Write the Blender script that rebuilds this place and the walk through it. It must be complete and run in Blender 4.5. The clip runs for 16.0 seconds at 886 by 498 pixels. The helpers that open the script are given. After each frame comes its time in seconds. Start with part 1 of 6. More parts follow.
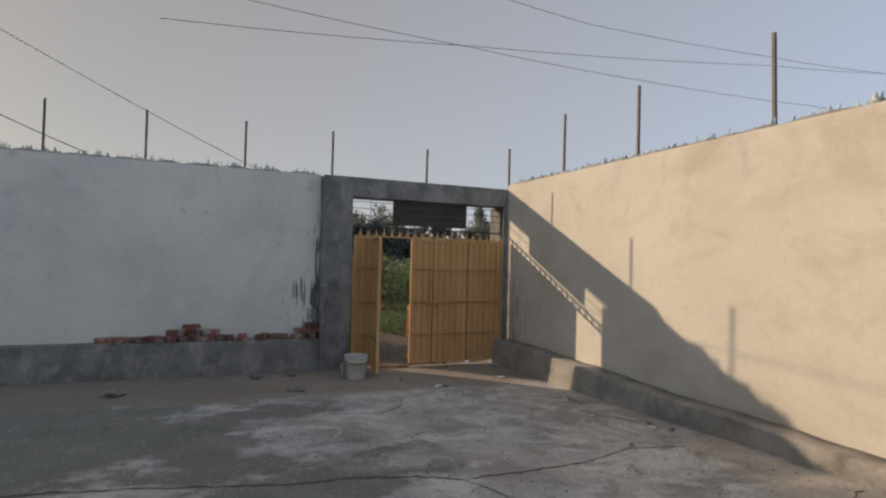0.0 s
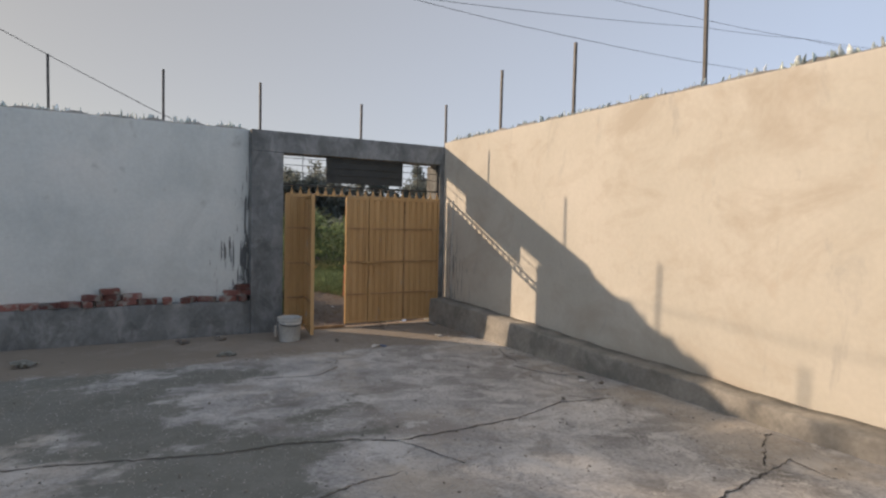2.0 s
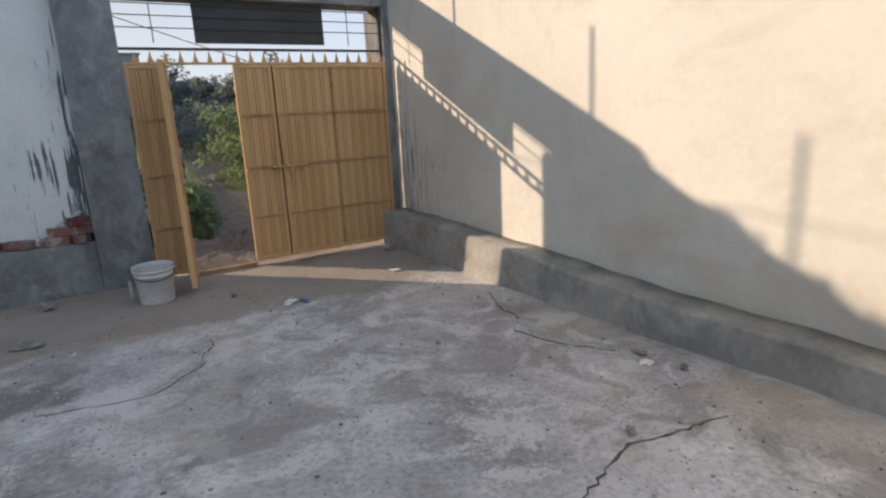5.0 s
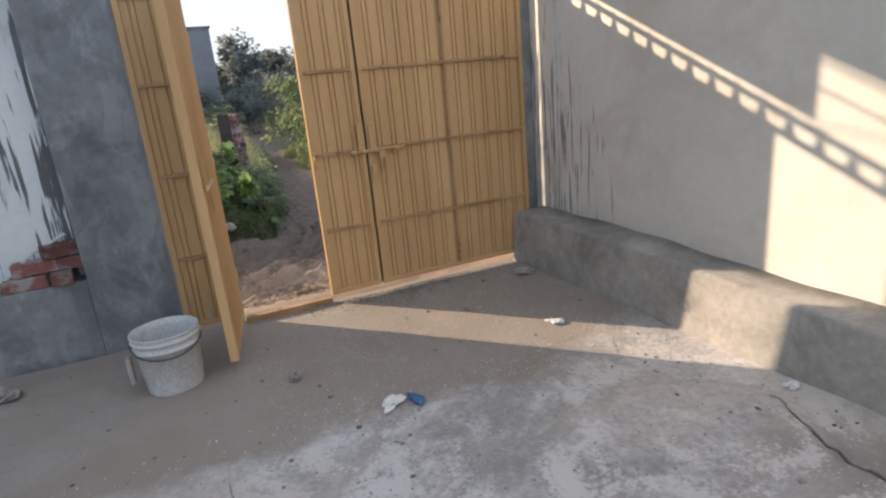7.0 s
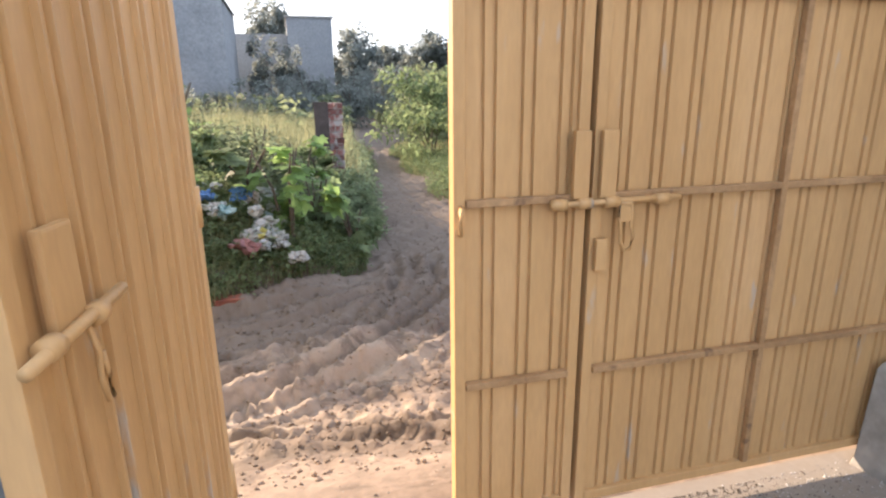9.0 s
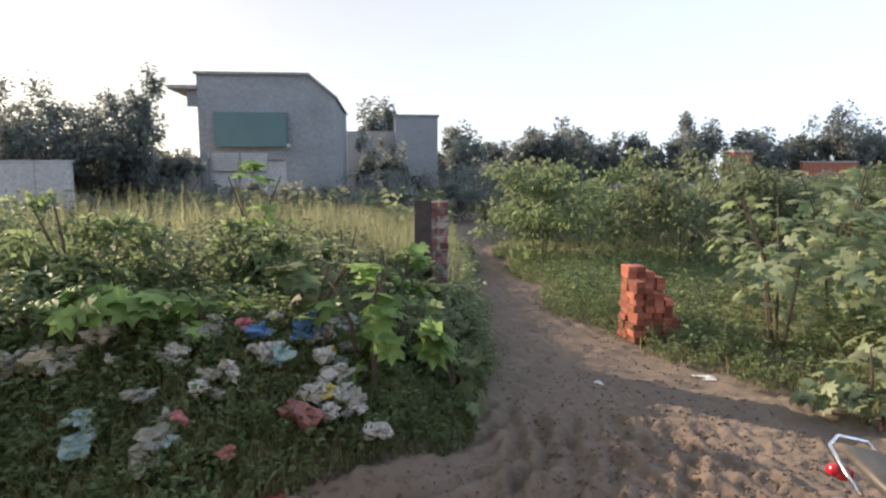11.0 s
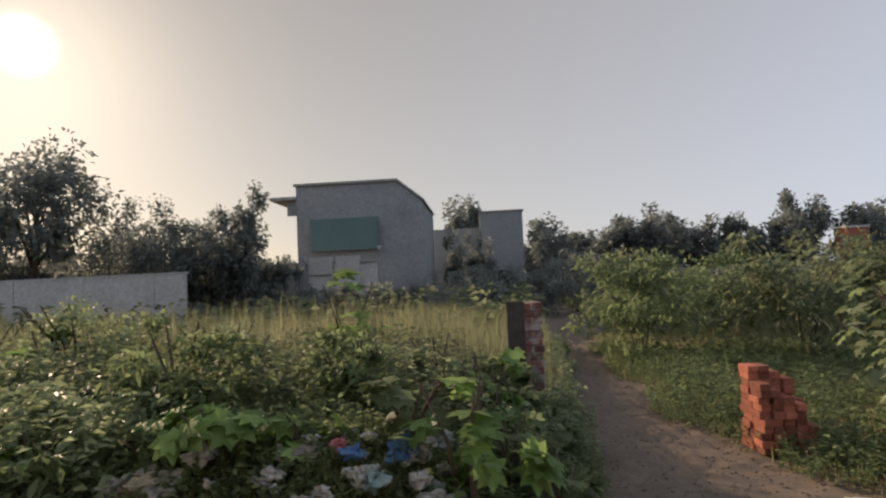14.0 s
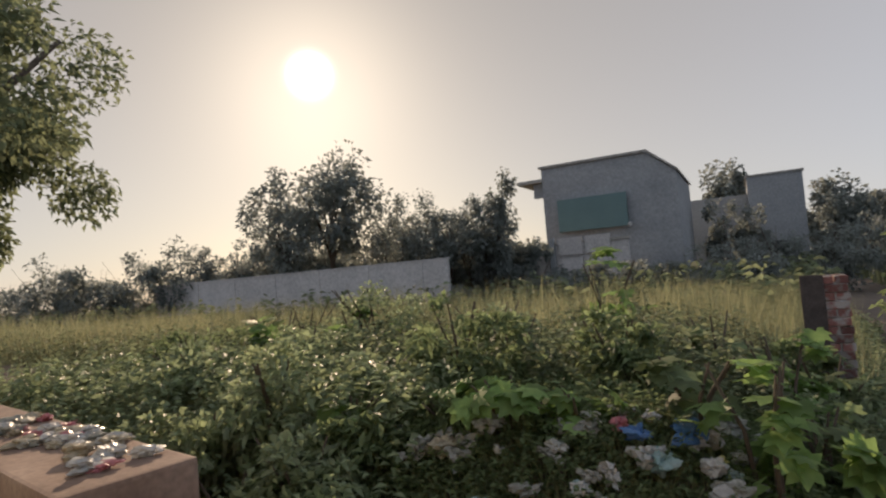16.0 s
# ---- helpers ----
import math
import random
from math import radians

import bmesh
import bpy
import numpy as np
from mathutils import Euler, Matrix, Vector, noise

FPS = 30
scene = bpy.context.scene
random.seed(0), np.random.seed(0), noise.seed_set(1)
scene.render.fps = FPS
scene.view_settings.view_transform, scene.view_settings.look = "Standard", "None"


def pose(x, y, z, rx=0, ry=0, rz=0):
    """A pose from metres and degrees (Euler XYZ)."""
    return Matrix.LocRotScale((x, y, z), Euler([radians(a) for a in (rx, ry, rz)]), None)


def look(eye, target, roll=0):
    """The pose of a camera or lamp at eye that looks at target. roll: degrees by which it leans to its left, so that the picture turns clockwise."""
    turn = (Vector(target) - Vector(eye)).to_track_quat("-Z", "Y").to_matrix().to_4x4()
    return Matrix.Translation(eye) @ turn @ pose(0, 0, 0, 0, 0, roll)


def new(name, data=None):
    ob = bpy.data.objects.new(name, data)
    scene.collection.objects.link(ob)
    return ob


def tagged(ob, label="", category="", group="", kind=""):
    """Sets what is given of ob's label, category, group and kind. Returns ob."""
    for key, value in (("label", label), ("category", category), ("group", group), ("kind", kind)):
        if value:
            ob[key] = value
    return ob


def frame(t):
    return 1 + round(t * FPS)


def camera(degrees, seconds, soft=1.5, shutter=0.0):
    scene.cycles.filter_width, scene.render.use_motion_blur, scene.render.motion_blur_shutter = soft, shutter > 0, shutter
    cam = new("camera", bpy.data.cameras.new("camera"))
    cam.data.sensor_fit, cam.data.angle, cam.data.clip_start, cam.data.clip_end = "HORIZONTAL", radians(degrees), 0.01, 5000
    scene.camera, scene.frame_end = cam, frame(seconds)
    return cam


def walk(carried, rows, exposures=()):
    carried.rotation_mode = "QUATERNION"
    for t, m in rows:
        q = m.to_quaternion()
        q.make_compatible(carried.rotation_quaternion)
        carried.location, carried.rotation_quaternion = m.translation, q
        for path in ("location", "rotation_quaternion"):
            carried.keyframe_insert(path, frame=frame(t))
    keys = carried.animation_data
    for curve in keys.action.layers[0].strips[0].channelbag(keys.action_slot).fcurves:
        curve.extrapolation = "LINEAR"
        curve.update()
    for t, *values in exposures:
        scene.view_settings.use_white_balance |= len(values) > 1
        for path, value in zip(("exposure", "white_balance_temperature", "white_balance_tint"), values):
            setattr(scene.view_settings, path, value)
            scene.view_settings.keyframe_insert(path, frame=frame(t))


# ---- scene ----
cam = camera(75.5, 16.0, 2.3)
PATH = [
    (0, (-0.162, 0.019, 1.667), (0.724, 2.097, 1.718), 1.5),
    (0.5, (-0.168, 0.031, 1.629), (0.803, 2.068, 1.530), 2.0),
    (1, (-0.123, 0.051, 1.695), (0.879, 2.072, 1.563), 1.8),
    (1.5, (-0.125, 0.049, 1.697), (0.916, 2.052, 1.614), 1.3),
    (2, (-0.088, 0.108, 1.685), (1.019, 2.075, 1.575), 1.3),
    (2.5, (0.007, 0.252, 1.664), (1.226, 2.140, 1.437), 1.6),
    (3, (0.228, 0.572, 1.702), (1.547, 2.370, 1.331), 1.5),
    (3.2, (0.310, 0.698, 1.698), (1.663, 2.459, 1.279), 1.6),
    (5.3, (1.731, 2.859, 1.483), (2.835, 4.754, 0.938), -3.5),
    (5.5, (1.782, 3.059, 1.476), (2.872, 4.961, 0.928), -3.8),
    (6, (1.912, 3.626, 1.487), (2.929, 5.562, 0.915), -4.6),
    (6.5, (2.044, 4.206, 1.464), (2.991, 6.168, 0.858), -5.1),
    (7, (2.164, 4.813, 1.425), (3.035, 6.797, 0.782), -5.4),
    (7.5, (2.271, 5.392, 1.385), (3.102, 7.370, 0.672), -4.9),
    (8, (2.379, 5.975, 1.355), (3.211, 7.957, 0.660), -5.5),
    (8.5, (2.459, 6.574, 1.313), (3.131, 8.643, 0.697), -1.4),
    (9, (2.563, 7.203, 1.293), (3.109, 9.312, 0.692), -0.7),
    (9.5, (2.606, 7.771, 1.313), (3.058, 9.919, 0.773), -0.0),
    (10, (2.620, 8.350, 1.290), (2.902, 10.531, 0.769), -1.0),
    (12.3, (2.668, 9.068, 1.401), (2.844, 11.319, 1.503), -0.2),
    (12.5, (2.668, 9.072, 1.394), (2.880, 11.321, 1.436), 0.1),
    (13, (2.651, 9.067, 1.406), (2.787, 11.323, 1.418), -0.6),
    (13.5, (2.645, 9.057, 1.418), (2.674, 11.316, 1.487), -1.4),
    (14, (2.613, 9.063, 1.437), (2.475, 11.315, 1.565), -2.7),
    (14.5, (2.571, 9.064, 1.438), (2.328, 11.308, 1.553), -3.5),
    (15, (2.626, 9.112, 1.410), (2.340, 11.353, 1.471), -3.6),
    (15.5, (2.575, 9.071, 1.420), (2.005, 11.257, 1.468), -3.9),
    (16, (2.478, 9.011, 1.432), (1.422, 11.006, 1.545), -4.6),
]
walk(cam, [(t, look(eye, target, roll)) for t, eye, target, roll in PATH],
     [(0, 1.0, 6500, 10), (2, 1.25, 6350, 10), (3, 1.2, 6250, 10), (5.5, 1.8, 5950, 10), (7, 2.15, 6050, 10), (8.5, 2.95, 6100, 12), (9, 3.0, 6100, 12), (9.5, 2.9, 5900, 10), (10, 2.8, 5700, 8), (12.3, 1.4, 6600, 12), (14, 1.3, 6600, 12), (16, 1.3, 6600, 12)])

# ---- world and sun ----
SUN_DIR = Vector((-0.601, 0.720, 0.346)).normalized()
BEAM_DIR = Vector((-0.893, 1.0, 0.495)).normalized()
world = bpy.data.worlds.new("world")
scene.world = world
world.use_nodes = True
wt = world.node_tree
wt.nodes.clear()
w_out = wt.nodes.new("ShaderNodeOutputWorld")
w_bg = wt.nodes.new("ShaderNodeBackground")
w_sky = wt.nodes.new("ShaderNodeTexSky")
w_sky.sky_type = "NISHITA"
w_sky.sun_disc = False
w_sky.sun_elevation = math.asin(SUN_DIR.z)
w_sky.sun_rotation = math.atan2(SUN_DIR.x, SUN_DIR.y)
w_sky.air_density, w_sky.dust_density, w_sky.ozone_density = 1.0, 1.2, 1.5
w_bg.inputs["Strength"].default_value = 0.12
w_haze = wt.nodes.new("ShaderNodeMix")  # thick dry haze over the clear sky
w_haze.data_type = "RGBA"
w_haze.inputs["Factor"].default_value = 0.93
wt.links.new(w_sky.outputs[0], w_haze.inputs["A"])
# the sun's own disc and the aureole that the haze makes round it
w_tc = wt.nodes.new("ShaderNodeTexCoord")
w_norm = wt.nodes.new("ShaderNodeVectorMath")
w_norm.operation = "NORMALIZE"
wt.links.new(w_tc.outputs["Generated"], w_norm.inputs[0])
w_dot = wt.nodes.new("ShaderNodeVectorMath")
w_dot.operation = "DOT_PRODUCT"
w_dot.inputs[1].default_value = SUN_DIR
wt.links.new(w_norm.outputs[0], w_dot.inputs[0])
w_clamp = wt.nodes.new("ShaderNodeMath")
w_clamp.operation = "MAXIMUM"
w_clamp.inputs[1].default_value = 0.0
wt.links.new(w_dot.outputs["Value"], w_clamp.inputs[0])
w_grade = wt.nodes.new("ShaderNodeMapRange")  # the haze is warm towards the sun and blue away from it
w_grade.inputs["From Min"].default_value, w_grade.inputs["From Max"].default_value = -0.1, 1.0
wt.links.new(w_dot.outputs["Value"], w_grade.inputs["Value"])
w_tone = wt.nodes.new("ShaderNodeMix")
w_tone.data_type = "RGBA"
w_tone.inputs["A"].default_value = (2.2, 2.48, 3.05, 1)
w_tone.inputs["B"].default_value = (1.68, 1.52, 1.31, 1)
wt.links.new(w_grade.outputs[0], w_tone.inputs["Factor"])
wt.links.new(w_tone.outputs["Result"], w_haze.inputs["B"])
w_sep = wt.nodes.new("ShaderNodeSeparateXYZ")  # the haze thins with height
wt.links.new(w_norm.outputs[0], w_sep.inputs[0])
w_high = wt.nodes.new("ShaderNodeMapRange")
w_high.inputs["From Min"].default_value, w_high.inputs["From Max"].default_value = 0.02, 0.6
w_high.inputs["To Min"].default_value, w_high.inputs["To Max"].default_value = 1.0, 0.70
wt.links.new(w_sep.outputs["Z"], w_high.inputs["Value"])
w_thin = wt.nodes.new("ShaderNodeVectorMath")
w_thin.operation = "SCALE"
wt.links.new(w_haze.outputs["Result"], w_thin.inputs[0])
wt.links.new(w_high.outputs[0], w_thin.inputs["Scale"])
w_total = w_thin.outputs[0]
for power, tint in ((110.0, (0.8, 0.66, 0.48)), (5500.0, (60.0, 56.0, 50.0))):
    w_pow = wt.nodes.new("ShaderNodeMath")
    w_pow.operation = "POWER"
    w_pow.inputs[1].default_value = power
    wt.links.new(w_clamp.outputs[0], w_pow.inputs[0])
    w_mul = wt.nodes.new("ShaderNodeVectorMath")
    w_mul.operation = "SCALE"
    w_mul.inputs[0].default_value = tint
    wt.links.new(w_pow.outputs[0], w_mul.inputs["Scale"])
    w_add = wt.nodes.new("ShaderNodeVectorMath")
    wt.links.new(w_total, w_add.inputs[0])
    wt.links.new(w_mul.outputs[0], w_add.inputs[1])
    w_total = w_add.outputs[0]
wt.links.new(w_total, w_bg.inputs["Color"])
wt.links.new(w_bg.outputs[0], w_out.inputs["Surface"])

sun = new("sun", bpy.data.lights.new("sun", "SUN"))
sun.data.energy, sun.data.angle, sun.data.color = 2.0, radians(0.6), (1.0, 0.74, 0.51)
sun.matrix_world = look(BEAM_DIR * 50, (0, 0, 0))


# ---- materials ----
def material(name, colors, scale=3.0, rough=0.85, bump=0.3, fine=60.0, metal=0.0, spots=None, per_object=0.0, per_island=0.0,
             translucent=0.0, stretch=(1, 1, 1), bump_dist=0.01, spec=0.35, grit=0.16, relief=0.35, drips=None):
    """A node material: colours mixed by coarse noise, modulated by fine grain, with relief from both."""
    m = bpy.data.materials.new(name)
    m.use_nodes = True
    nt = m.node_tree
    n, l = nt.nodes, nt.links
    bsdf = n["Principled BSDF"]
    tc = n.new("ShaderNodeTexCoord")
    geo = n.new("ShaderNodeNewGeometry")
    mp = n.new("ShaderNodeMapping")
    mp.inputs["Scale"].default_value = stretch
    l.new(geo.outputs["Position"], mp.inputs["Vector"])
    coarse = n.new("ShaderNodeTexNoise")
    coarse.inputs["Scale"].default_value, coarse.inputs["Detail"].default_value = scale, 6
    coarse.inputs["Roughness"].default_value = 0.62
    l.new(mp.outputs[0], coarse.inputs["Vector"])
    ramp = n.new("ShaderNodeValToRGB")
    e = ramp.color_ramp.elements
    k = len(colors)
    for i, c in enumerate(colors):
        p = 0.3 + 0.4 * i / max(1, k - 1)
        el = e[i] if i < 2 else e.new(p)
        el.position = p
        el.color = (*c, 1)
    l.new(coarse.outputs["Fac"], ramp.inputs[0])
    grain = n.new("ShaderNodeTexNoise")
    grain.inputs["Scale"].default_value, grain.inputs["Detail"].default_value = fine, 4
    l.new(mp.outputs[0], grain.inputs["Vector"])
    mr = n.new("ShaderNodeMapRange")
    mr.inputs["From Min"].default_value, mr.inputs["From Max"].default_value = 0.3, 0.7
    mr.inputs["To Min"].default_value, mr.inputs["To Max"].default_value = 1 - grit, 1 + grit
    l.new(grain.outputs["Fac"], mr.inputs["Value"])
    mul = n.new("ShaderNodeVectorMath")
    mul.operation = "SCALE"
    l.new(ramp.outputs[0], mul.inputs[0])
    l.new(mr.outputs[0], mul.inputs["Scale"])
    col = mul.outputs[0]
    if spots:
        sc, lo, hi, c2 = spots
        sn = n.new("ShaderNodeTexNoise")
        sn.inputs["Scale"].default_value, sn.inputs["Detail"].default_value = sc, 8
        l.new(mp.outputs[0], sn.inputs["Vector"])
        sr = n.new("ShaderNodeMapRange")
        sr.inputs["From Min"].default_value, sr.inputs["From Max"].default_value = lo, hi
        l.new(sn.outputs["Fac"], sr.inputs["Value"])
        mx = n.new("ShaderNodeMix")
        mx.data_type = "RGBA"
        l.new(sr.outputs[0], mx.inputs["Factor"])
        l.new(col, mx.inputs["A"])
        mx.inputs["B"].default_value = (*c2, 1)
        col = mx.outputs["Result"]
    if drips:  # runs of dark cement down a wall, along one stretch of it
        axis, c0, c1, z0, z1, c3 = drips
        sep = n.new("ShaderNodeSeparateXYZ")
        l.new(geo.outputs["Position"], sep.inputs[0])
        dm = n.new("ShaderNodeMapping")
        dm.inputs["Scale"].default_value = (24, 24, 1.6)
        l.new(geo.outputs["Position"], dm.inputs["Vector"])
        dn = n.new("ShaderNodeTexNoise")
        dn.inputs["Scale"].default_value, dn.inputs["Detail"].default_value = 1.6, 6
        l.new(dm.outputs[0], dn.inputs["Vector"])
        along = n.new("ShaderNodeMapRange")
        along.inputs["From Min"].default_value, along.inputs["From Max"].default_value = c0, c1
        along.inputs["To Min"].default_value, along.inputs["To Max"].default_value = -0.24, 0.16
        l.new(sep.outputs[axis], along.inputs["Value"])
        high = n.new("ShaderNodeMapRange")
        high.inputs["From Min"].default_value, high.inputs["From Max"].default_value = z0, z1
        high.inputs["To Min"].default_value, high.inputs["To Max"].default_value = 0.0, -0.3
        l.new(sep.outputs["Z"], high.inputs["Value"])
        a1, a2 = n.new("ShaderNodeMath"), n.new("ShaderNodeMath")
        l.new(dn.outputs["Fac"], a1.inputs[0])
        l.new(along.outputs[0], a1.inputs[1])
        l.new(a1.outputs[0], a2.inputs[0])
        l.new(high.outputs[0], a2.inputs[1])
        dr = n.new("ShaderNodeMapRange")
        dr.inputs["From Min"].default_value, dr.inputs["From Max"].default_value = 0.56, 0.60
        l.new(a2.outputs[0], dr.inputs["Value"])
        mx = n.new("ShaderNodeMix")
        mx.data_type = "RGBA"
        l.new(dr.outputs[0], mx.inputs["Factor"])
        l.new(col, mx.inputs["A"])
        mx.inputs["B"].default_value = (*c3, 1)
        col = mx.outputs["Result"]
    for amount, src in ((per_object, "object"), (per_island, "island")):
        if amount:
            if src == "object":
                rnd = n.new("ShaderNodeObjectInfo").outputs["Random"]
            else:
                rnd = geo.outputs["Random Per Island"]
            r2 = n.new("ShaderNodeMapRange")
            r2.inputs["To Min"].default_value, r2.inputs["To Max"].default_value = 1 - amount, 1 + amount
            l.new(rnd, r2.inputs["Value"])
            m2 = n.new("ShaderNodeVectorMath")
            m2.operation = "SCALE"
            l.new(col, m2.inputs[0])
            l.new(r2.outputs[0], m2.inputs["Scale"])
            col = m2.outputs[0]
    l.new(col, bsdf.inputs["Base Color"])
    bsdf.inputs["Roughness"].default_value = rough
    bsdf.inputs["Metallic"].default_value = metal
    bsdf.inputs["Specular IOR Level"].default_value = spec
    if bump:
        add = n.new("ShaderNodeMath")
        l.new(coarse.outputs["Fac"], add.inputs[0])
        sg = n.new("ShaderNodeMath")
        sg.operation = "MULTIPLY"
        sg.inputs[1].default_value = relief
        l.new(grain.outputs["Fac"], sg.inputs[0])
        l.new(sg.outputs[0], add.inputs[1])
        b = n.new("ShaderNodeBump")
        b.inputs["Strength"].default_value, b.inputs["Distance"].default_value = bump, bump_dist
        l.new(add.outputs[0], b.inputs["Height"])
        l.new(b.outputs[0], bsdf.inputs["Normal"])
    if translucent:
        tr = n.new("ShaderNodeBsdfTranslucent")
        l.new(col, tr.inputs["Color"])
        ms = n.new("ShaderNodeMixShader")
        ms.inputs[0].default_value = translucent
        l.new(bsdf.outputs[0], ms.inputs[1])
        l.new(tr.outputs[0], ms.inputs[2])
        l.new(ms.outputs[0], n["Material Output"].inputs["Surface"])
    return m


M = {}
M["plaster_white"] = material("whitewashed_plaster", [(0.52, 0.56, 0.55), (0.62, 0.65, 0.63), (0.68, 0.69, 0.66)], 0.8, 0.9, 0.12, 25, grit=0.04, relief=0.2, spots=(4, 0.64, 0.80, (0.40, 0.42, 0.40)), drips=("X", 0.8, 1.55, 1.2, 2.9, (0.12, 0.125, 0.125)))
M["plaster_cream"] = material("cream_washed_plaster", [(0.55, 0.53, 0.465), (0.61, 0.585, 0.515), (0.66, 0.63, 0.56)], 0.7, 0.9, 0.12, 22, grit=0.03, relief=0.2, spots=(3.0, 0.62, 0.85, (0.56, 0.50, 0.42)), drips=("Y", 7.0, 8.7, 1.0, 2.6, (0.22, 0.225, 0.22)))
M["concrete"] = material("bare_cement", [(0.13, 0.14, 0.142), (0.20, 0.21, 0.212), (0.29, 0.30, 0.30)], 2.2, 0.9, 0.25, 30, grit=0.08)
M["curb"] = material("cement_kerb", [(0.21, 0.20, 0.18), (0.30, 0.285, 0.255), (0.40, 0.375, 0.335)], 3.0, 0.9, 0.3, 30, grit=0.1)
M["floor"] = material("worn_cement_floor", [(0.19, 0.185, 0.175), (0.34, 0.335, 0.33), (0.44, 0.43, 0.42), (0.60, 0.59, 0.57)], 1.5, 0.92, 0.4, 34, spots=(0.8, 0.56, 0.66, (0.30, 0.28, 0.26)), bump_dist=0.012, grit=0.22, relief=0.3)
M["dirt"] = material("sandy_dirt", [(0.15, 0.115, 0.088), (0.25, 0.195, 0.15), (0.36, 0.285, 0.22)], 1.0, 0.95, 0.7, 20, spots=(1.3, 0.48, 0.60, (0.135, 0.105, 0.08)), bump_dist=0.03)
M["gate"] = material("ochre_painted_steel", [(0.43, 0.265, 0.115), (0.51, 0.325, 0.145), (0.57, 0.375, 0.185)], 1.6, 0.5, 0.06, 60, spots=(12, 0.655, 0.75, (0.40, 0.38, 0.34)), stretch=(1.6, 1.6, 0.32), grit=0.05)
# Darker than the sheets: the bars' shade is in the colour, with rust spots.
M["gate_edge"] = material("shaded_worn_ochre_bar", [(0.26, 0.155, 0.075), (0.36, 0.225, 0.11), (0.47, 0.31, 0.16)], 5, 0.55, 0.12, 60, spots=(14, 0.60, 0.70, (0.16, 0.10, 0.06)), grit=0.12)
M["dark_metal"] = material("dark_painted_steel", [(0.03, 0.035, 0.035), (0.05, 0.055, 0.055)], 5, 0.6, 0.1)
M["steel"] = material("weathered_steel", [(0.07, 0.07, 0.068), (0.12, 0.115, 0.11)], 10, 0.6, 0.15, metal=0.3)
M["chrome"] = material("chrome", [(0.75, 0.75, 0.75), (0.8, 0.8, 0.8)], 10, 0.18, 0, metal=1.0)
M["glass"] = material("broken_bottle_glass", [(0.35, 0.45, 0.42), (0.75, 0.78, 0.78)], 8, 0.12, 0, spec=0.8, per_island=0.4)
M["brick"] = material("red_brick", [(0.24, 0.08, 0.05), (0.33, 0.115, 0.072), (0.40, 0.16, 0.105)], 8, 0.9, 0.5, 70, per_object=0.45)
M["brick_dark"] = material("dark_slab_face", [(0.05, 0.042, 0.038), (0.09, 0.075, 0.068)], 8, 0.95, 0.4)
M["brick_dull"] = material("dull_red_brick", [(0.15, 0.07, 0.06), (0.22, 0.10, 0.085)], 8, 0.95, 0.5, 70, per_object=0.4, spots=(10, 0.48, 0.58, (0.26, 0.24, 0.22)))
M["bucket"] = material("grimy_white_plastic", [(0.42, 0.43, 0.42), (0.58, 0.59, 0.57)], 6, 0.5, 0.1, 60)
M["leaf"] = material("green_leaf", [(0.15, 0.20, 0.095), (0.22, 0.28, 0.14)], 1.5, 0.62, 0, 12, per_island=0.4, translucent=0.6, spec=0.3)
M["leaf_bright"] = material("bright_green_leaf", [(0.20, 0.32, 0.10), (0.30, 0.43, 0.16)], 3, 0.55, 0, 12, per_island=0.35, translucent=0.6, spec=0.3)
M["leaf_dark"] = material("dark_green_leaf", [(0.16, 0.195, 0.11), (0.23, 0.265, 0.155)], 1.0, 0.62, 0, 12, per_island=0.4, translucent=0.6, spec=0.3)
M["leaf_pale"] = material("pale_green_leaf", [(0.23, 0.29, 0.16), (0.32, 0.38, 0.22)], 1.0, 0.5, 0, 12, per_island=0.35, translucent=0.55, spec=0.5)
M["grass"] = material("dry_green_grass", [(0.19, 0.22, 0.11), (0.27, 0.29, 0.15), (0.36, 0.35, 0.21)], 0.5, 0.65, 0, 10, per_island=0.3, translucent=0.6, spec=0.25)
M["grass_pale"] = material("pale_seeding_grass", [(0.19, 0.21, 0.12), (0.26, 0.27, 0.155), (0.34, 0.33, 0.205)], 0.5, 0.65, 0, 10, per_island=0.3, translucent=0.6, spec=0.25)
# Greyer and paler than the near leaves: distance haze put into the colour.
M["leaf_far"] = material("hazed_far_foliage", [(0.19, 0.215, 0.20), (0.24, 0.265, 0.24)], 0.3, 0.6, 0, 4, per_island=0.25, translucent=0.6, spec=0.5)
M["bark"] = material("grey_bark", [(0.07, 0.055, 0.04), (0.13, 0.105, 0.08)], 6, 0.95, 0.6, 40)
M["house_wall"] = material("grey_rendered_wall", [(0.22, 0.23, 0.235), (0.29, 0.30, 0.30)], 0.6, 0.95, 0.3, 8)
M["house_light"] = material("pale_boundary_wall", [(0.40, 0.375, 0.35), (0.50, 0.47, 0.44)], 0.5, 0.95, 0.2, 8)
# Teal kept dull: the haze before the house is put into the colour.
M["teal"] = material("teal_cloth", [(0.10, 0.16, 0.16), (0.12, 0.19, 0.185)], 1, 0.8, 0.2)


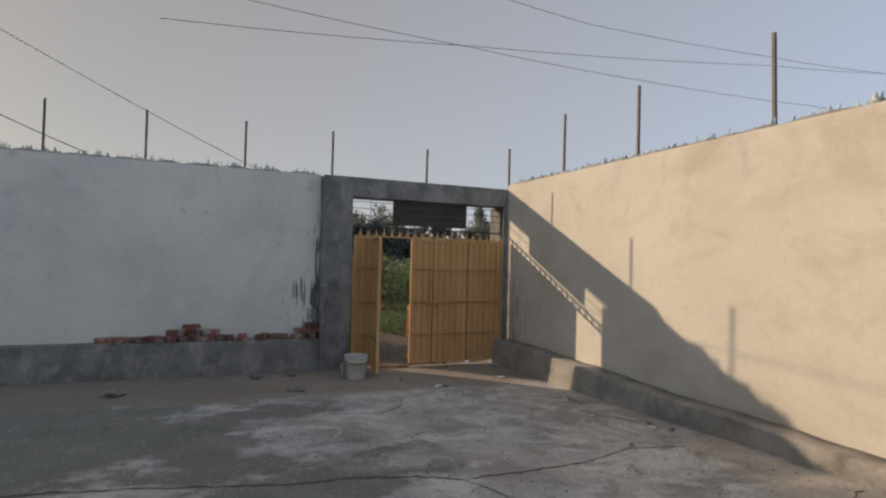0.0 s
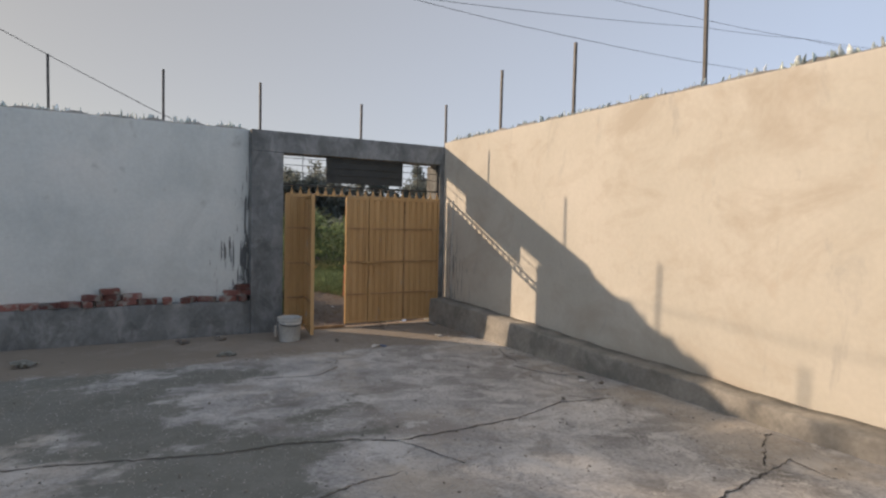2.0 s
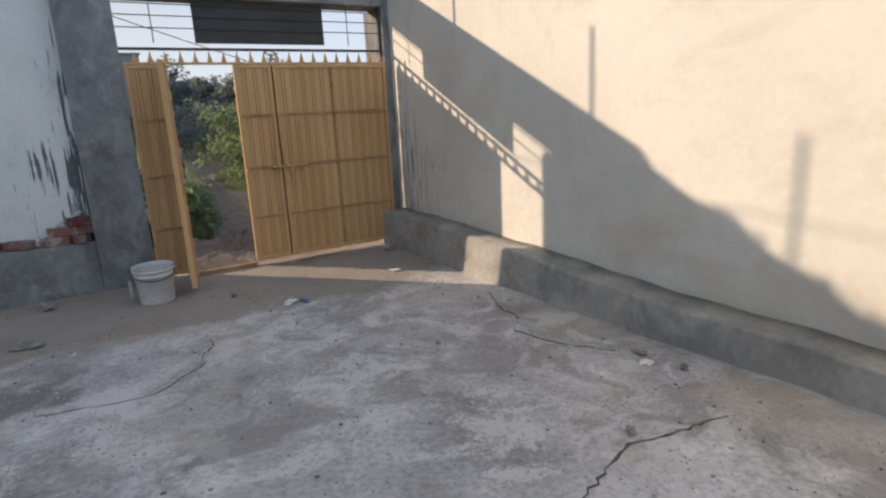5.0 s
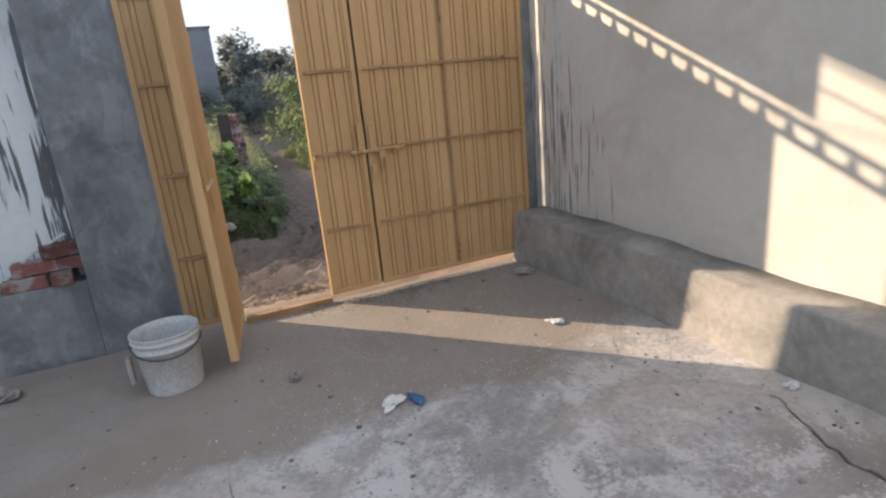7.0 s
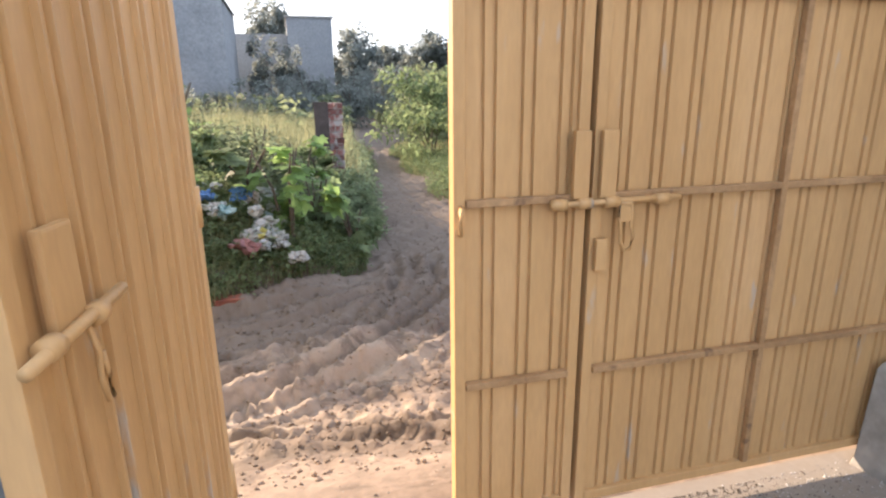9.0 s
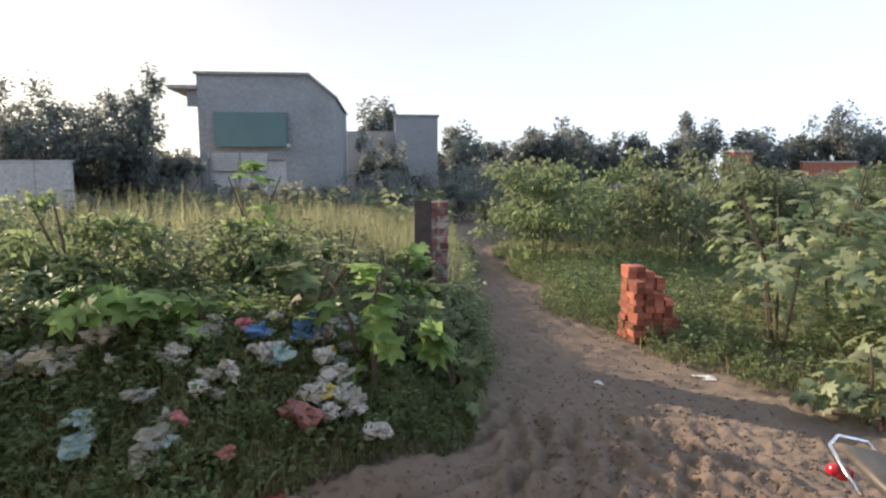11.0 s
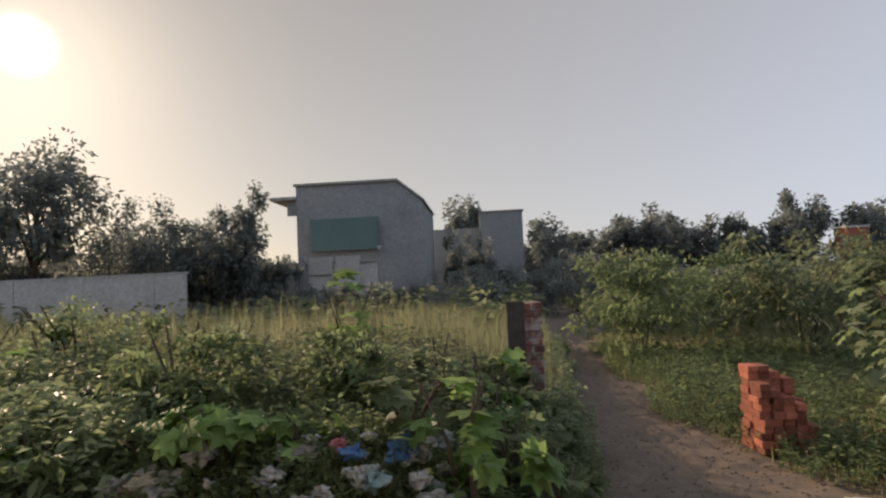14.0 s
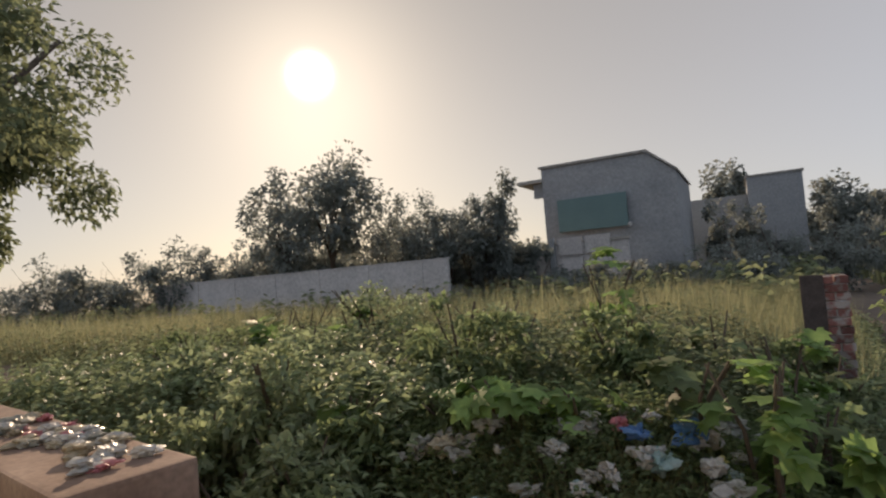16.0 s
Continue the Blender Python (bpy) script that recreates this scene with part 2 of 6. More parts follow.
def tint_by_place(m, axis, lo, hi, color, wobble, scale, seed):
    """Old dirt over one side of a surface, with a ragged noise border."""
    nt = m.node_tree
    n, l = nt.nodes, nt.links
    bsdf = n["Principled BSDF"]
    col = bsdf.inputs["Base Color"].links[0].from_socket
    geo = n.new("ShaderNodeNewGeometry")
    sep = n.new("ShaderNodeSeparateXYZ")
    l.new(geo.outputs["Position"], sep.inputs[0])
    mp = n.new("ShaderNodeMapping")
    mp.inputs["Location"].default_value = (seed, seed * 2, 0)
    l.new(geo.outputs["Position"], mp.inputs["Vector"])
    no = n.new("ShaderNodeTexNoise")
    no.inputs["Scale"].default_value, no.inputs["Detail"].default_value, no.inputs["Roughness"].default_value = scale, 9, 0.65
    l.new(mp.outputs[0], no.inputs["Vector"])
    place = n.new("ShaderNodeMapRange")
    place.inputs["From Min"].default_value, place.inputs["From Max"].default_value = lo, hi
    place.inputs["To Min"].default_value, place.inputs["To Max"].default_value = -0.5, 0.5
    l.new(sep.outputs[axis], place.inputs["Value"])
    amp = n.new("ShaderNodeMath")
    amp.operation = "MULTIPLY_ADD"
    amp.inputs[1].default_value = wobble
    l.new(no.outputs["Fac"], amp.inputs[0])
    l.new(place.outputs[0], amp.inputs[2])
    cut = n.new("ShaderNodeMapRange")
    cut.inputs["From Min"].default_value, cut.inputs["From Max"].default_value = wobble * 0.5 - 0.06, wobble * 0.5 + 0.12
    l.new(amp.outputs[0], cut.inputs["Value"])
    mx = n.new("ShaderNodeMix")
    mx.data_type = "RGBA"
    soft = n.new("ShaderNodeMath")
    soft.operation = "MULTIPLY"
    soft.inputs[1].default_value = 0.85
    l.new(cut.outputs[0], soft.inputs[0])
    l.new(soft.outputs[0], mx.inputs["Factor"])
    l.new(col, mx.inputs["A"])
    mx.inputs["B"].default_value = (*color, 1)
    l.new(mx.outputs["Result"], bsdf.inputs["Base Color"])


def patches(m, color, scale, lo, hi, detail=9, seed=0.0, amount=1.0, stretch=(1, 1, 1), speckle=0.0):
    """Irregular worn patches laid over a surface; speckle breaks them up into coarse grit."""
    nt = m.node_tree
    n, l = nt.nodes, nt.links
    bsdf = n["Principled BSDF"]
    col = bsdf.inputs["Base Color"].links[0].from_socket
    geo = n.new("ShaderNodeNewGeometry")
    mp = n.new("ShaderNodeMapping")
    mp.inputs["Location"].default_value = (seed, -seed, seed)
    mp.inputs["Scale"].default_value = stretch
    l.new(geo.outputs["Position"], mp.inputs["Vector"])
    no = n.new("ShaderNodeTexNoise")
    no.inputs["Scale"].default_value, no.inputs["Detail"].default_value, no.inputs["Roughness"].default_value = scale, detail, 0.68
    no.inputs["Distortion"].default_value = 0.6
    l.new(mp.outputs[0], no.inputs["Vector"])
    value = no.outputs["Fac"]
    if speckle:
        vo = n.new("ShaderNodeTexVoronoi")
        vo.inputs["Scale"].default_value = 55
        l.new(geo.outputs["Position"], vo.inputs["Vector"])
        ma = n.new("ShaderNodeMath")
        ma.operation = "MULTIPLY_ADD"
        ma.inputs[1].default_value = -speckle
        l.new(vo.outputs["Distance"], ma.inputs[0])
        l.new(value, ma.inputs[2])
        value = ma.outputs[0]
    cut = n.new("ShaderNodeMapRange")
    cut.inputs["From Min"].default_value, cut.inputs["From Max"].default_value = lo, hi
    cut.inputs["To Max"].default_value = amount
    l.new(value, cut.inputs["Value"])
    mx = n.new("ShaderNodeMix")
    mx.data_type = "RGBA"
    l.new(cut.outputs[0], mx.inputs["Factor"])
    l.new(col, mx.inputs["A"])
    mx.inputs["B"].default_value = (*color, 1)
    l.new(mx.outputs["Result"], bsdf.inputs["Base Color"])


patches(M["floor"], (0.56, 0.55, 0.53), 2.4, 0.46, 0.53, seed=4.0, amount=0.85, speckle=0.12)
patches(M["floor"], (0.22, 0.21, 0.195), 1.7, 0.53, 0.60, seed=9.0, amount=0.6)
patches(M["floor"], (0.46, 0.40, 0.32), 0.55, 0.50, 0.62, seed=2.0, amount=0.5)
patches(M["plaster_cream"], (0.50, 0.45, 0.375), 0.9, 0.50, 0.66, seed=5.0, amount=0.75, stretch=(1, 1, 1.6))
patches(M["plaster_cream"], (0.44, 0.43, 0.40), 2.6, 0.58, 0.68, seed=8.0, amount=0.55, stretch=(1, 1, 0.35))
patches(M["plaster_white"], (0.42, 0.45, 0.43), 1.1, 0.50, 0.66, seed=6.0, amount=0.35, stretch=(1, 1, 0.7))
patches(M["concrete"], (0.38, 0.39, 0.385), 5.0, 0.52, 0.60, seed=1.0, amount=0.35, stretch=(1, 1, 0.5))
patches(M["concrete"], (0.085, 0.09, 0.088), 2.6, 0.50, 0.60, seed=3.0, amount=0.5, stretch=(1, 1, 0.6))
patches(M["curb"], (0.15, 0.155, 0.14), 2.2, 0.50, 0.62, seed=7.0, amount=0.5)
patches(M["dirt"], (0.42, 0.335, 0.25), 1.4, 0.51, 0.58, seed=11.0, amount=0.6)
patches(M["dirt"], (0.10, 0.08, 0.062), 3.2, 0.54, 0.60, seed=13.0, amount=0.6, stretch=(0.7, 1.6, 1))
tint_by_place(M["floor"], "X", 2.6, -1.4, (0.15, 0.155, 0.135), 3.2, 0.75, 3.0)
tint_by_place(M["floor"], "Y", 6.6, 7.4, (0.25, 0.215, 0.175), 1.6, 1.1, 7.0)
tint_by_place(M["dirt"], "Y", 10.6, 11.3, (0.15, 0.12, 0.095), 1.5, 1.2, 5.0)


# ---- mesh helpers ----
def box(bm, x0, x1, y0, y1, z0, z1, bevel=0.0):
    g = bmesh.ops.create_cube(bm, size=1.0)
    for v in g["verts"]:
        v.co = Vector((x0 + (v.co.x + 0.5) * (x1 - x0), y0 + (v.co.y + 0.5) * (y1 - y0), z0 + (v.co.z + 0.5) * (z1 - z0)))
    if bevel:
        edges = list({e for v in g["verts"] for e in v.link_edges})
        bmesh.ops.bevel(bm, geom=edges, offset=bevel, segments=2, affect="EDGES", profile=0.7)


def rod(bm, a, b, r, r2=None, n=8):
    """A round bar from a to b."""
    a, b = Vector(a), Vector(b)
    d = b - a
    m = Matrix.Translation((a + b) / 2) @ d.to_track_quat("Z", "Y").to_matrix().to_4x4()
    bmesh.ops.create_cone(bm, cap_ends=True, segments=n, radius1=r, radius2=r if r2 is None else r2, depth=d.length, matrix=m)


def polyrod(bm, pts, r, n=8, r_end=None):
    """A bar bent through points."""
    pts = [Vector(p) for p in pts]
    rings = []
    for i, p in enumerate(pts):
        d = (pts[min(i + 1, len(pts) - 1)] - pts[max(i - 1, 0)]).normalized()
        q = d.to_track_quat("Z", "Y")
        rr = r if r_end is None else r + (r_end - r) * i / (len(pts) - 1)
        rings.append([bm.verts.new(p + q @ Vector((rr * math.cos(2 * math.pi * k / n), rr * math.sin(2 * math.pi * k / n), 0))) for k in range(n)])
    for a, b in zip(rings, rings[1:]):
        for k in range(n):
            bm.faces.new((a[k], a[(k + 1) % n], b[(k + 1) % n], b[k]))
    bm.faces.new(list(reversed(rings[0])))
    bm.faces.new(rings[-1])


def lathe(bm, profile, n=32, origin=(0, 0, 0), closed=False):
    """A surface of revolution about z through (radius, height) pairs."""
    o = Vector(origin)
    rings = [[bm.verts.new(o + Vector((r * math.cos(2 * math.pi * k / n), r * math.sin(2 * math.pi * k / n), z))) for k in range(n)] for r, z in profile]
    pairs = list(zip(rings, rings[1:])) + ([(rings[-1], rings[0])] if closed else [])
    for a, b in pairs:
        for k in range(n):
            bm.faces.new((a[k], a[(k + 1) % n], b[(k + 1) % n], b[k]))
    if not closed:
        bm.faces.new(list(reversed(rings[0])))
        bm.faces.new(rings[-1])


def part(name, bm, mat, parent=None, label="", smooth=False):
    """Link a bmesh as one mesh object under a thing."""
    me = bpy.data.meshes.new(name)
    bm.normal_update()
    bm.to_mesh(me)
    bm.free()
    if smooth:
        me.polygons.foreach_set("use_smooth", [True] * len(me.polygons))
    me.materials.append(mat)
    ob = new(name, me)
    if parent:
        ob.parent = parent
    if label:
        tagged(ob, label)
    return ob


def box_part(name, dims, mat, parent=None, label="", bevel=0.004):
    bm = bmesh.new()
    box(bm, *dims, bevel=bevel)
    return part(name, bm, mat, parent, label)


def raw(name, verts, faces, mat, parent=None, smooth=False):
    me = bpy.data.meshes.new(name)
    verts = np.asarray(verts, dtype=np.float32)
    faces = np.asarray(faces, dtype=np.int32)
    k = faces.shape[1]
    me.vertices.add(len(verts))
    me.vertices.foreach_set("co", verts.ravel())
    me.loops.add(faces.size)
    me.loops.foreach_set("vertex_index", faces.ravel())
    me.polygons.add(len(faces))
    me.polygons.foreach_set("loop_start", np.arange(0, faces.size, k, dtype=np.int32))
    if smooth:
        me.polygons.foreach_set("use_smooth", np.ones(len(faces), dtype=bool))
    me.update(calc_edges=True)
    me.validate()
    me.materials.append(mat)
    ob = new(name, me)
    if parent:
        ob.parent = parent
    return ob


def empty(name, loc=(0, 0, 0), rz=0.0):
    e = new(name)
    e.matrix_world = pose(*loc, 0, 0, rz)
    return e


# ---- ground and courtyard floor ----
def smooth01(v, lo, hi):
    t = np.clip((v - lo) / (hi - lo), 0, 1)
    return t * t * (3 - 2 * t)


def wave(x, y, seed, scale):
    """Cheap smooth noise from summed sines, about -1 to 1."""
    rs = np.random.RandomState(seed)
    out = 0
    for i in range(7):
        a, p, f = rs.uniform(0, 6.283), rs.uniform(0, 6.283), scale * rs.uniform(0.6, 1.9)
        out = out + np.sin((x * math.cos(a) + y * math.sin(a)) * f + p)
    return out / 4.0


def path_x(y):
    """Middle of the footpath at the distance y."""
    return np.interp(y, [8, 9.8, 10.4, 10.8, 11.3, 12.4, 13.6, 15.3, 18.9, 24, 36, 42, 60], [3.0, 4.4, 4.4, 4.3, 4.2, 4.1, 4.03, 4.02, 4.25, 4.8, 5.9, 6.1, 8.0])


def path_half(y):
    return np.interp(y, [8, 9.8, 10.4, 10.8, 11.3, 12.4, 15.3, 18.9, 24, 36], [9.0, 3.8, 2.4, 1.9, 1.25, 0.92, 0.55, 0.40, 0.36, 0.4])


def ground_z(x, y):
    base = -0.02 - 0.33 * smooth01(y, 7.7, 8.9) - 0.15 * smooth01(y, 9, 13)
    off = np.abs(x - path_x(y)) / path_half(y)
    side = smooth01(off, 0.9, 2.2)
    bank = 0.60 * smooth01(2.9 - x, 0.0, 1.3) * smooth01(y, 10.2, 11.3) * (1 - smooth01(y, 14, 20))
    base = base + side * 0.10 * smooth01(y, 9.5, 11) + bank
    base = base + 0.03 * wave(x, y, 3, 1.1) * smooth01(y, 8, 10)
    return base


def make_grid(name, xs, ys, zf, mat):
    X, Y = np.meshgrid(xs, ys)
    Z = zf(X, Y)
    v = np.stack([X, Y, Z], -1).reshape(-1, 3)
    nx, ny = len(xs), len(ys)
    i = (np.arange(ny - 1)[:, None] * nx + np.arange(nx - 1)[None, :]).ravel()
    return raw(name, v, np.stack([i, i + 1, i + nx + 1, i + nx], -1), mat, smooth=True)


def ruts(x, y):
    """Tyre tracks that come down the path and swing to either side before the gate."""
    z = 0.0
    for cx, cy, radius, lo, hi in ((0.6, 11.5, 2.55, -3.0, 0.2), (0.6, 11.5, 2.80, -3.0, 0.2), (0.2, 11.9, 3.35, -3.0, 0.1), (0.9, 11.8, 2.45, -3.0, 0.1), (-0.3, 12.4, 3.75, -3.0, 0.0), (1.1, 11.9, 3.05, -3.0, 0.1), (-1.0, 13.2, 5.1, -3.0, -0.2), (1.0, 12.6, 2.25, -2.9, -0.1), (1.0, 12.6, 2.5, -2.9, -0.1), (1.4, 12.2, 2.2, -2.7, -0.1),
                                   (6.9, 11.6, 3.1, -3.3, -1.0), (6.7, 11.8, 2.75, -3.3, -1.0), (7.4, 11.9, 3.9, -3.3, -1.0), (0.5, 4.6, 4.35, 0.3, 2.6), (1.5, 3.9, 4.75, 0.3, 2.6)):
        dx, dy = x - cx, y - cy
        r, a = np.sqrt(dx * dx + dy * dy), np.arctan2(dy, dx)
        wob = 0.05 * np.sin(a * 5 + radius * 7)
        d = (r - radius - wob) / 0.055
        on = smooth01(a, lo, lo + 0.3) * (1 - smooth01(a, hi - 0.3, hi))
        tread = 0.65 + 0.35 * np.sign(np.sin(a * radius * 95 + d * 1.2))
        z = z + on * (-0.038 * np.exp(-d * d) * tread + 0.027 * np.exp(-((np.abs(d) - 1.6) ** 2) * 2.2))
    return z


def outer_z(x, y):
    z = ground_z(x, y)
    near = smooth01(y, 7.9, 8.5) * (1 - smooth01(y, 11, 13)) * smooth01(x, -3, -1) * (1 - smooth01(x, 5.5, 7))
    z = z + near * (1.0 * ruts(x, y) + 0.012 * np.abs(wave(x, y, 9, 120)) + 0.020 * wave(x, y, 5, 7) + 0.024 * np.abs(wave(x, y, 6, 22)) + 0.016 * np.abs(wave(x, y, 8, 44)) + 0.006 * wave(x, y, 7, 80))
    z = z + smooth01(y, 10.8, 12) * (1 - smooth01(y, 22, 26)) * (np.abs(x - path_x(y)) < 1.6) * (0.022 * np.abs(wave(x, y, 14, 9)) + 0.010 * wave(x, y, 15, 20) - 0.03 * np.exp(-((np.abs(x - path_x(y)) - 0.05) / 0.10) ** 2))
    inside = (x > -12) & (x < 4.3) & (y < 7.6)
    return np.where(inside, -0.6, z)


far = [60, 80, 120, 200, 400, 900, 2500]
xs = np.concatenate([[-v for v in reversed(far)], np.arange(-50, -3, 1.0), np.arange(-3, 6.5, 0.025), np.arange(6.5, 51, 1.0), far])
ys = np.concatenate([[-v for v in reversed(far)], np.arange(-50, 7.2, 2.2), np.arange(7.6, 12.2, 0.025), np.arange(12.2, 16, 0.05), np.arange(16, 26, 0.12), np.arange(26, 50, 0.4), far])
ground = tagged(make_grid("ground", xs, ys, outer_z, M["dirt"]), "sandy dirt ground with tyre ruts and a trodden footpath", kind="structure")


def floor_z(x, y):
    return 0.15 * smooth01(-(y - 6.8), 0, 4.5) * (0.45 + 0.55 * smooth01(-(x - 3.6), 0, 3.0)) + 0.006 * wave(x, y, 11, 1.6) + 0.0025 * wave(x, y, 12, 9)


floor = tagged(make_grid("floor", np.arange(-12, 4.3, 0.06), np.arange(-9, 7.66, 0.06), floor_z, M["floor"]), "worn patchy grey cement courtyard floor with cracks", kind="structure")

M["crack"] = material("dark_crack", [(0.07, 0.065, 0.06), (0.12, 0.11, 0.10)], 20, 1.0, 0.2)


def crack(pts, width, seed):
    """A ragged open crack with one lip standing a little proud."""
    rs = random.Random(seed)
    fine = []
    for a, b in zip(pts, pts[1:]):
        n = max(2, int(math.hypot(b[0] - a[0], b[1] - a[1]) / 0.035))
        for i in range(n):
            t = i / n
            fine.append((a[0] + (b[0] - a[0]) * t + rs.uniform(-0.012, 0.012), a[1] + (b[1] - a[1]) * t + rs.uniform(-0.012, 0.012)))
    fine.append(pts[-1])
    bm, lip = bmesh.new(), bmesh.new()
    rows, lips = [], []
    for i, (x, y) in enumerate(fine):
        x2, y2 = fine[min(i + 1, len(fine) - 1)]
        x1, y1 = fine[max(i - 1, 0)]
        d = math.hypot(x2 - x1, y2 - y1) + 1e-6
        nx, ny = -(y2 - y1) / d, (x2 - x1) / d
        w = 0.62 * width * rs.uniform(0.2, 1.3) * min(1, 0.25 + i / 6, 0.25 + (len(fine) - 1 - i) / 6)
        z = fz(x, y)
        rows.append((bm.verts.new((x + nx * w, y + ny * w, z + 0.0025)), bm.verts.new((x - nx * w, y - ny * w, z + 0.0025))))
        e = w + rs.uniform(0.03, 0.07)
        lips.append((lip.verts.new((x + nx * w, y + ny * w, z + 0.007 + rs.uniform(0, 0.003))), lip.verts.new((x + nx * e, y + ny * e, z - 0.002)), lip.verts.new((x + nx * w, y + ny * w, z - 0.002))))
    for a, b in zip(rows, rows[1:]):
        bm.faces.new((a[0], a[1], b[1], b[0]))
    for a, b in zip(lips, lips[1:]):
        lip.faces.new((a[0], b[0], b[1], a[1]))
        lip.faces.new((a[0], a[2], b[2], b[0]))
    bmesh.ops.recalc_face_normals(bm, faces=bm.faces)
    tagged(part("floor_crack", bm, M["crack"]), "ragged dark crack in the cement floor", kind="structure")
    tagged(part("floor_crack_lip", lip, M["floor"]), "raised broken lip along a crack in the floor", kind="structure")


def fz(x, y):
    return float(floor_z(np.array(x), np.array(y)))


for i, (w, pts) in enumerate([
        (0.011, [(-1.4, 3.95), (-0.8, 3.85), (-0.3, 3.73), (0.04, 3.63), (0.4, 3.51), (0.78, 3.48), (1.18, 3.38), (1.41, 3.24), (1.65, 3.27), (1.92, 3.29), (2.42, 3.35), (2.97, 3.55), (3.46, 3.46)]),
        (0.005, [(3.46, 3.46), (3.47, 3.91), (3.5, 4.42)]), (0.008, [(-0.4, 3.1), (0.19, 2.95), (0.41, 2.84), (0.74, 2.7), (0.93, 2.78), (1.22, 2.82)]),
        (0.012, [(2.19, 1.6), (2.55, 1.9), (3.17, 2.0), (3.67, 2.31), (3.85, 2.37)]), (0.004, [(1.41, 3.24), (1.55, 2.95), (1.61, 2.79)]), (0.006, [(3.17, 2.0), (3.5, 2.04), (3.45, 1.78)]),
        (0.006, [(1.78, 5.5), (1.80, 5.63), (1.88, 5.76), (1.86, 6.01), (1.85, 6.11)]), (0.006, [(3.75, 5.5), (3.59, 5.14), (3.57, 4.91), (3.42, 4.8), (3.45, 4.5), (3.62, 4.2)]), (0.004, [(1.0, 5.3), (1.5, 5.2), (1.8, 5.5)])]):
    crack(pts, w, 60 + i)
# ---- compound walls ----
GY = 7.59


def wall(name, dims, mat, label):
    return tagged(box_part(name, dims, mat, bevel=0.012), label, kind="structure")


wall("wall_side", (4.15, 4.38, -9.2, 7.62, -0.6, 2.66), M["plaster_cream"], "cream-washed plastered boundary wall topped with broken glass")
wall("wall_gate_side", (-12.0, 1.36, 7.80, 8.03, -0.6, 2.61), M["plaster_white"], "whitewashed plastered boundary wall beside the gate")
wall("wall_back", (-12.0, 4.15, -9.43, -9.2, -0.6, 2.66), M["plaster_white"], "plain whitewashed boundary wall behind the yard")
wall("wall_far_side", (-12.23, -12.0, -9.43, 8.03, -0.6, 2.66), M["plaster_white"], "plain whitewashed boundary wall across the yard")
wall("plinth_gate_side", (-12.0, 1.36, 7.655, 7.80, -0.1, 0.42), M["concrete"], "low cement plinth along the foot of the wall")


def kerb():
    """Hand-trowelled cement kerb: rounded lip, uneven face, lower where the yard floor rises."""
    bm = bmesh.new()
    rings = []
    for i in range(260):
        y = 7.56 - 16.7 * (i / 259) ** 1.5
        top = float(np.interp(-y, [-7.5, -6.5, -5.8, -5.4, -4.9, -4.3, -3.6, -2.5, 9], [0.345, 0.33, 0.312, 0.30, 0.27, 0.255, 0.245, 0.225, 0.21]))
        a = 0.009 * math.sin(y * 2.3) + 0.006 * math.sin(y * 7.1 + 1) + 0.004 * math.sin(y * 17.0)
        b = 0.006 * math.sin(y * 3.7 + 2) + 0.004 * math.sin(y * 13.0)
        front = 3.945 + a
        pts = [(front - 0.05 + 2 * b, -0.06), (front - 0.02 + b, 0.03), (front - 0.012 + b, top * 0.5), (front + b, top - 0.022), (front + 0.006, top - 0.008), (front + 0.018, top - 0.002), (front + 0.10, top + b * 0.5), (4.149, top + 0.012 + b), (4.149, -0.06)]
        rings.append([bm.verts.new((x, y, z)) for x, z in pts])
    for p, q in zip(rings, rings[1:]):
        for k in range(9):
            bm.faces.new((p[k], p[(k + 1) % 9], q[(k + 1) % 9], q[k]))
    bm.faces.new(rings[0])
    bm.faces.new(list(reversed(rings[-1])))
    bmesh.ops.recalc_face_normals(bm, faces=bm.faces)
    tagged(part("plinth_side", bm, M["curb"], smooth=True), "low rounded cement kerb along the foot of the cream wall", kind="structure")


kerb()
wall("pillar_left", (1.36, 1.76, 7.62, 8.05, -0.6, 2.33), M["concrete"], "bare dark cement gate pillar")
wall("pillar_right", (4.08, 4.44, 7.62, 8.05, -0.6, 2.33), M["concrete"], "bare dark cement gate pillar")
wall("lintel", (1.36, 4.44, 7.62, 7.95, 2.33, 2.60), M["concrete"], "bare dark cement lintel beam over the gate")

# ---- gate ----
def ribbed(bm, x0, x1, z0, z1, y=0.0, axis="x", period=0.092):
    """Folded steel sheet with narrow vertical ribs."""
    prof, x = [], x0
    cuts = ((0.56, 0.0), (0.585, 0.009), (0.65, 0.009), (0.68, 0.0), (0.86, 0.0), (0.885, 0.009), (0.95, 0.009), (0.98, 0.0))
    prof.append((x0, 0.0))
    while x < x1:
        for f, d in cuts:
            px = x + f * period
            if px < x1 - 0.002:
                prof.append((px, d))
        x += period
    prof.append((x1, 0.0))
    rows = []
    for back in (0.0, 0.003):
        for z in (z0, z1):
            rows.append([bm.verts.new((px, y + d + back, z) if axis == "x" else (y + d + back, px, z)) for px, d in prof])
    for i in range(len(prof) - 1):
        bm.faces.new((rows[0][i], rows[0][i + 1], rows[1][i + 1], rows[1][i]))
        bm.faces.new((rows[2][i + 1], rows[2][i], rows[3][i], rows[3][i + 1]))
        bm.faces.new((rows[1][i], rows[1][i + 1], rows[3][i + 1], rows[3][i]))
        bm.faces.new((rows[0][i + 1], rows[0][i], rows[2][i], rows[2][i + 1]))


